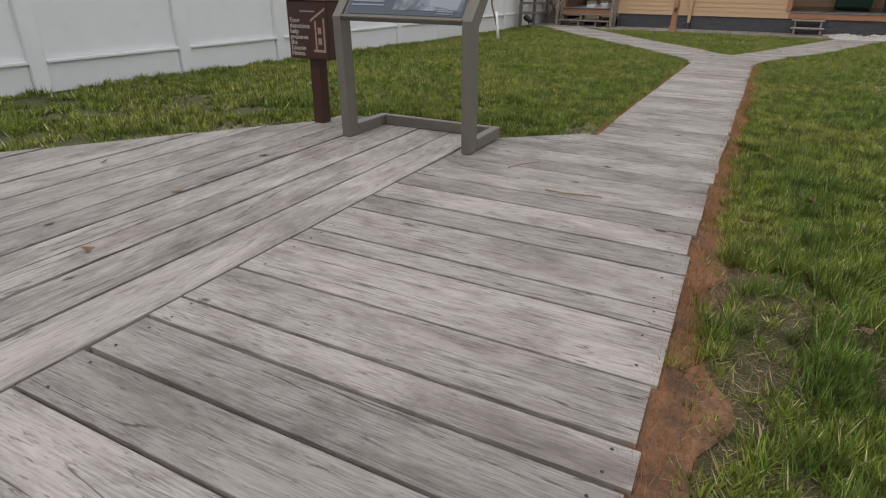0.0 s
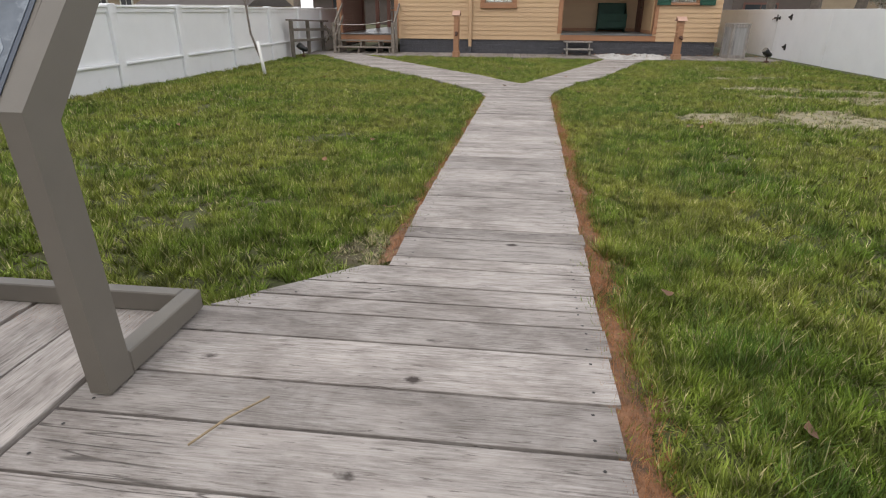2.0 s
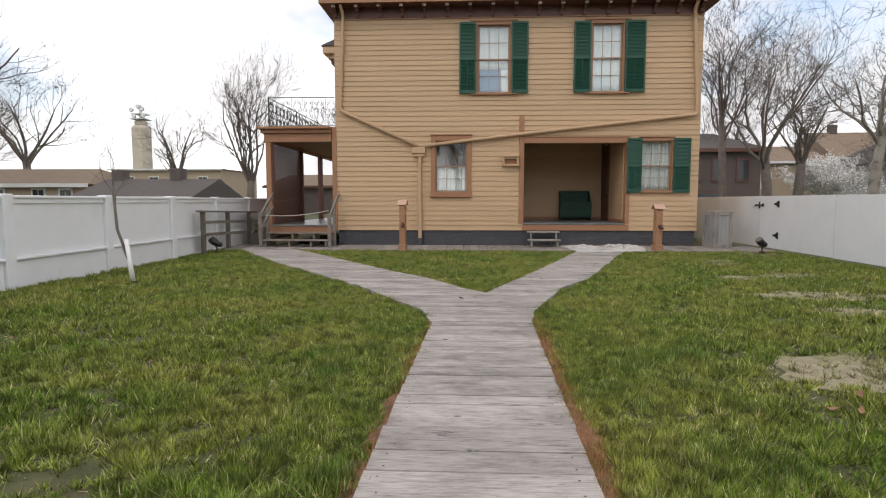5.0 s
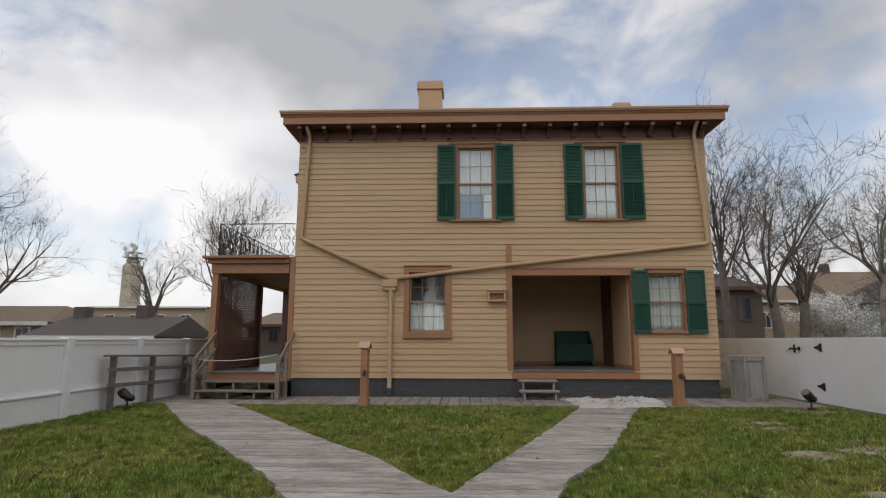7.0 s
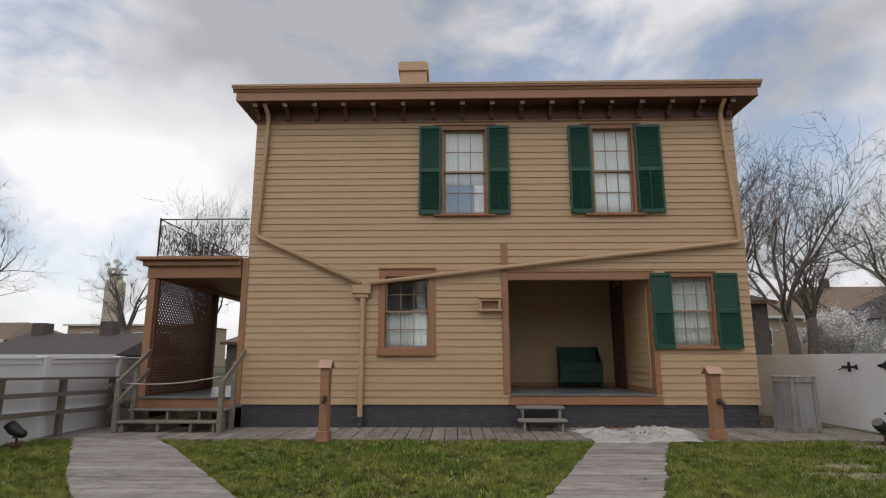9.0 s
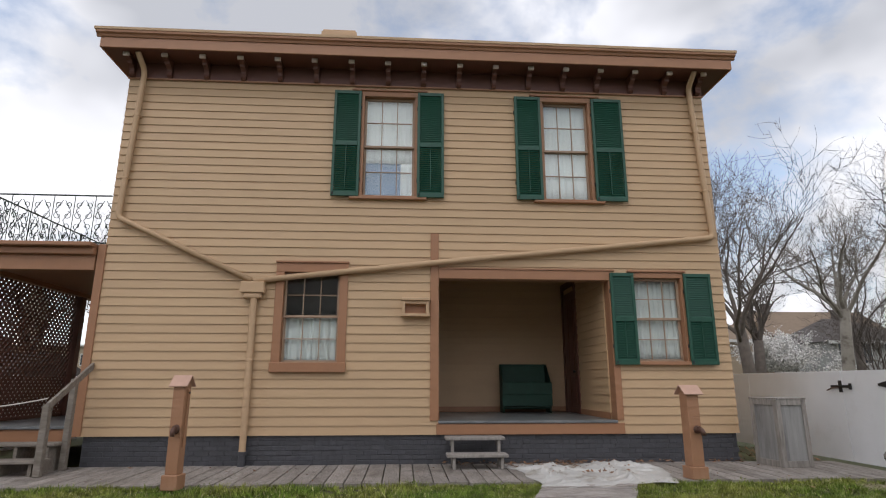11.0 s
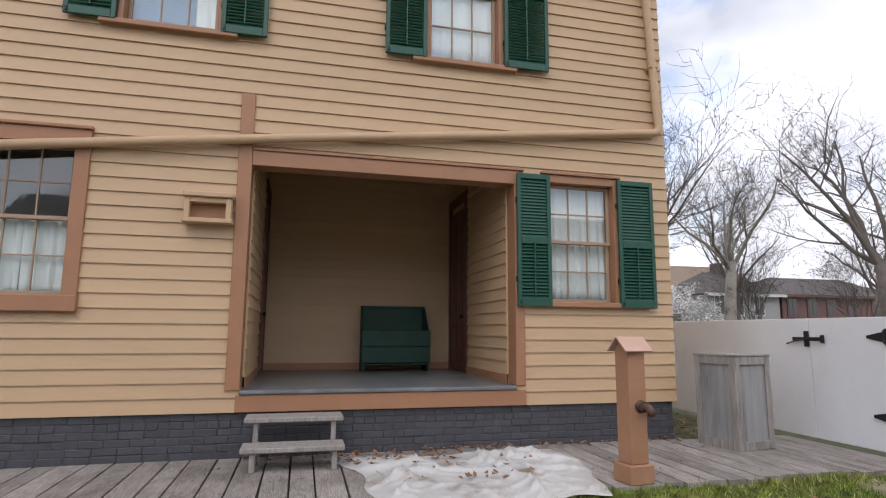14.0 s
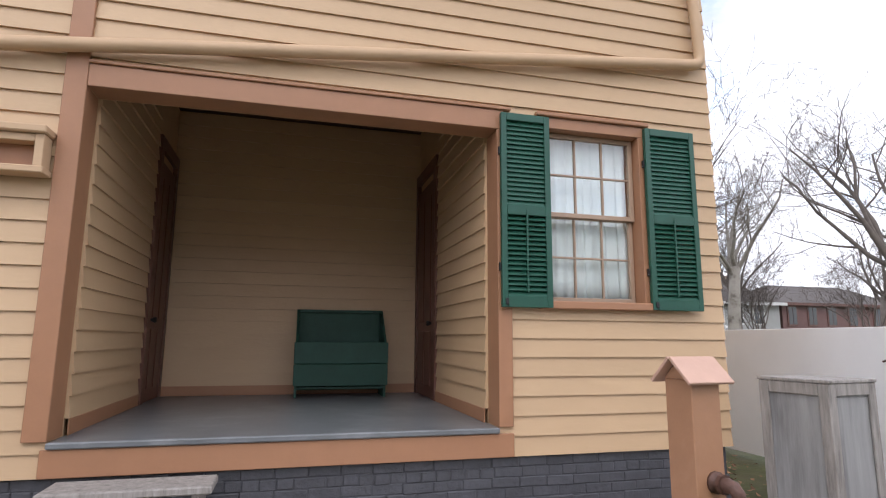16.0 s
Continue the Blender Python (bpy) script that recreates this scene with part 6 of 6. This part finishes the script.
DARK_GLASS = surface("dark_window_glass", (0.03, 0.035, 0.04), 0.08, 0.1, 2.0, bump=0.0)
PALE = surface("pale_trim_paint", (0.6, 0.6, 0.57), 0.6, 0.06, 3.0, bump=0.0)


def far_house(x0, x1, y0, y1, eave, ridge, wall, roof, label, hip=0.0, windows=(), chimneys=(), west=()):
    h = thing("neighbour_house", ((x0 + x1) / 2, y0, -0.2), label, "house", "neighbouring houses")
    part("wall", Shape().box(x0, x1, y0, y1, -0.4, eave), wall, h)
    ym, o = (y0 + y1) / 2, 0.45
    trim = DARK_BROWN if wall in (BROWN_SIDING, RED_SIDING) else PALE
    part("roof", Shape().add([(x0 - o, y0 - o, eave), (x1 + o, y0 - o, eave), (x1 + o, y1 + o, eave), (x0 - o, y1 + o, eave), (x0 - o + hip, ym, ridge), (x1 + o - hip, ym, ridge)],
                             [(0, 1, 5, 4), (1, 2, 5), (2, 3, 4, 5), (3, 0, 4), (0, 3, 2, 1)]), roof, h)
    part("eaves_board", Shape().box(x0 - o, x1 + o, y0 - o - 0.06, y0 - o, eave - 0.22, eave + 0.04), trim, h)
    for wx, wz, ww, wh in windows:
        w = part("window", Shape().box(wx - ww / 2 - 0.12, wx + ww / 2 + 0.12, y0 - 0.07, y0 - 0.005, wz - 0.14, wz + wh + 0.14), trim, h)
        part("pane", Shape().box(wx - ww / 2, wx - 0.03, y0 - 0.09, y0 - 0.072, wz, wz + wh), DARK_GLASS, w)
        part("pane", Shape().box(wx + 0.03, wx + ww / 2, y0 - 0.09, y0 - 0.072, wz, wz + wh), DARK_GLASS, w)
    for wy, wz, ww, wh in west:
        w = part("window", Shape().box(x0 - 0.07, x0 - 0.005, wy - ww / 2 - 0.12, wy + ww / 2 + 0.12, wz - 0.14, wz + wh + 0.14), trim, h)
        part("pane", Shape().box(x0 - 0.09, x0 - 0.072, wy - ww / 2, wy + ww / 2, wz, wz + wh), DARK_GLASS, w)
    for cx, top in chimneys:
        part("chimney", Shape().box(cx - 0.4, cx + 0.4, ym - 0.4, ym + 0.4, eave, top, 0.03), BROWN_SIDING, h)
    return h


far_house(37.2, 44.9, 60, 68, 4.6, 7.0, GREY_SIDING, SLATE, "grey two-storey house with a dark hipped roof", 3.2, [(38.35, 2.75, 0.95, 1.65), (40.35, 2.75, 0.95, 1.65), (42.6, 2.75, 0.95, 1.65)], [(41.5, 7.9)], [(64, 2.75, 0.95, 1.65)])
far_house(45.8, 60, 60.6, 69, 4.7, 6.8, RED_SIDING, SLATE, "dull red house with a dark roof beyond the fence", 3, [(x, 2.75, 0.9, 1.6) for x in (46.9, 49.2, 51.5, 54, 57)])
far_house(40.5, 54, 72, 82, 6.0, 9.3, TAN_SIDING, TAN_ROOF, "house with a broad tan shingle roof", 0, [], [(43, 10.2)])
far_house(30, 39, 70, 78, 5.4, 7.4, TAN_SIDING, TAN_ROOF, "dull tan house behind bare trees", 2, [(32, 2.6, 0.9, 1.5), (36, 2.6, 0.9, 1.5)])
far_house(15.5, 21.5, 50, 58, 5.0, 6.6, BROWN_SIDING, SLATE, "dark brown two-storey house with white windows", 2.5, [(16.7, 2.7, 0.8, 1.5), (18.4, 2.7, 0.8, 1.5), (20.2, 2.7, 0.8, 1.5), (17.5, 0.5, 2.2, 1.2)], [(17, 7.6)])
far_house(-40, -27.5, 45, 53, 2.3, 3.6, TAN_SIDING, TAN_ROOF, "low dull house with a long brown roof", 2, [(x, 0.9, 0.8, 1.0) for x in (-37, -34, -31, -29)])
far_house(-24.5, -17.6, 40, 47, 1.35, 2.6, TAN_SIDING, SLATE, "low gabled outbuilding with a dark shingle roof", 0, [], [(-20, 3.3), (-24, 3.2)])
far_house(-20.5, -12, 62, 70, 2.6, 3.9, BROWN_SIDING, TAN_ROOF, "low house with a reddish brown roof", 1.5, [(-18, 1, 0.8, 1.1)])
far_house(-58, -40, 95, 110, 6.2, 6.6, TAN_SIDING, SLATE, "flat pale building far beyond the fence", 4, [(x, 3.5, 1.4, 1.4) for x in (-55, -51, -47, -43)])
# gabled house (raised to block low sky) and trees behind the start of the walk, seen only in the window panes
far_house(-17, -4, -22, -11, 6.2, 10.4, GREY_SIDING, SLATE, "grey house with a gabled roof behind the garden", 0)
# three more unseen houses, added to block low sky and darken the porch recess
far_house(-42, -19, -22, -10, 6.6, 10.8, TAN_SIDING, SLATE, "unseen two-storey house with a dark roof, added to block low sky", 4)
far_house(17, 40, -22, -10, 6.6, 10.8, GREY_SIDING, SLATE, "unseen two-storey grey house, added to block low sky", 4)
far_house(2.5, 15, -24, -12, 6.2, 9.8, TAN_SIDING, TAN_ROOF, "unseen tan house with a shingle roof, added to block low sky", 3)
bare_tree(-1.2, -8.5, 11, 4.5, 71, "leafless tree behind the garden", trunk_share=0.3, limbs=8, trunk_r=0.25, upright=0.5)
bare_tree(-8.5, -8.0, 10, 4.0, 72, "leafless tree behind the garden", trunk_share=0.3, limbs=8, trunk_r=0.2, upright=0.5)
# stone tower with aerials
tower = thing("tower", (-85, 150, -0.2), "tall pale stone tower with aerials on top", "tower")
STONE = surface("pale_stone", (0.50, 0.45, 0.36), 0.85, 0.1, 0.8, bump=0.2)
part("shaft", Shape().box(-87.0, -83.2, 148, 152, -0.3, 20.5, 0.7).box(-87.6, -82.6, 147.4, 152.6, -0.3, 8.5, 0.3), STONE, tower)
part("cap", Shape().box(-86.3, -83.9, 148.8, 151.2, 20.5, 21.6, 0.2), STONE, tower)
for zz, w in ((21.9, 1.9), (23.2, 1.6)):
    part("platform", Shape().box(-85.1 - w, -85.1 + w, 150 - w, 150 + w, zz, zz + 0.25), PALE, tower)
part("mast", Shape().tube([(-85.1, 150, 21.5), (-85.1, 150, 25.6)], 0.35, 8), PALE, tower)
for k, (dx, dz) in enumerate(((-1.5, 24.2), (1.3, 24.4), (-0.9, 22.6), (1.5, 22.7), (0.3, 25.0))):
    part("aerial", Shape().tube([(-85.1 + dx, 148.6, dz), (-85.1 + dx, 148.2, dz + 0.1)], [0.6, 0.55], 10), PALE, tower)
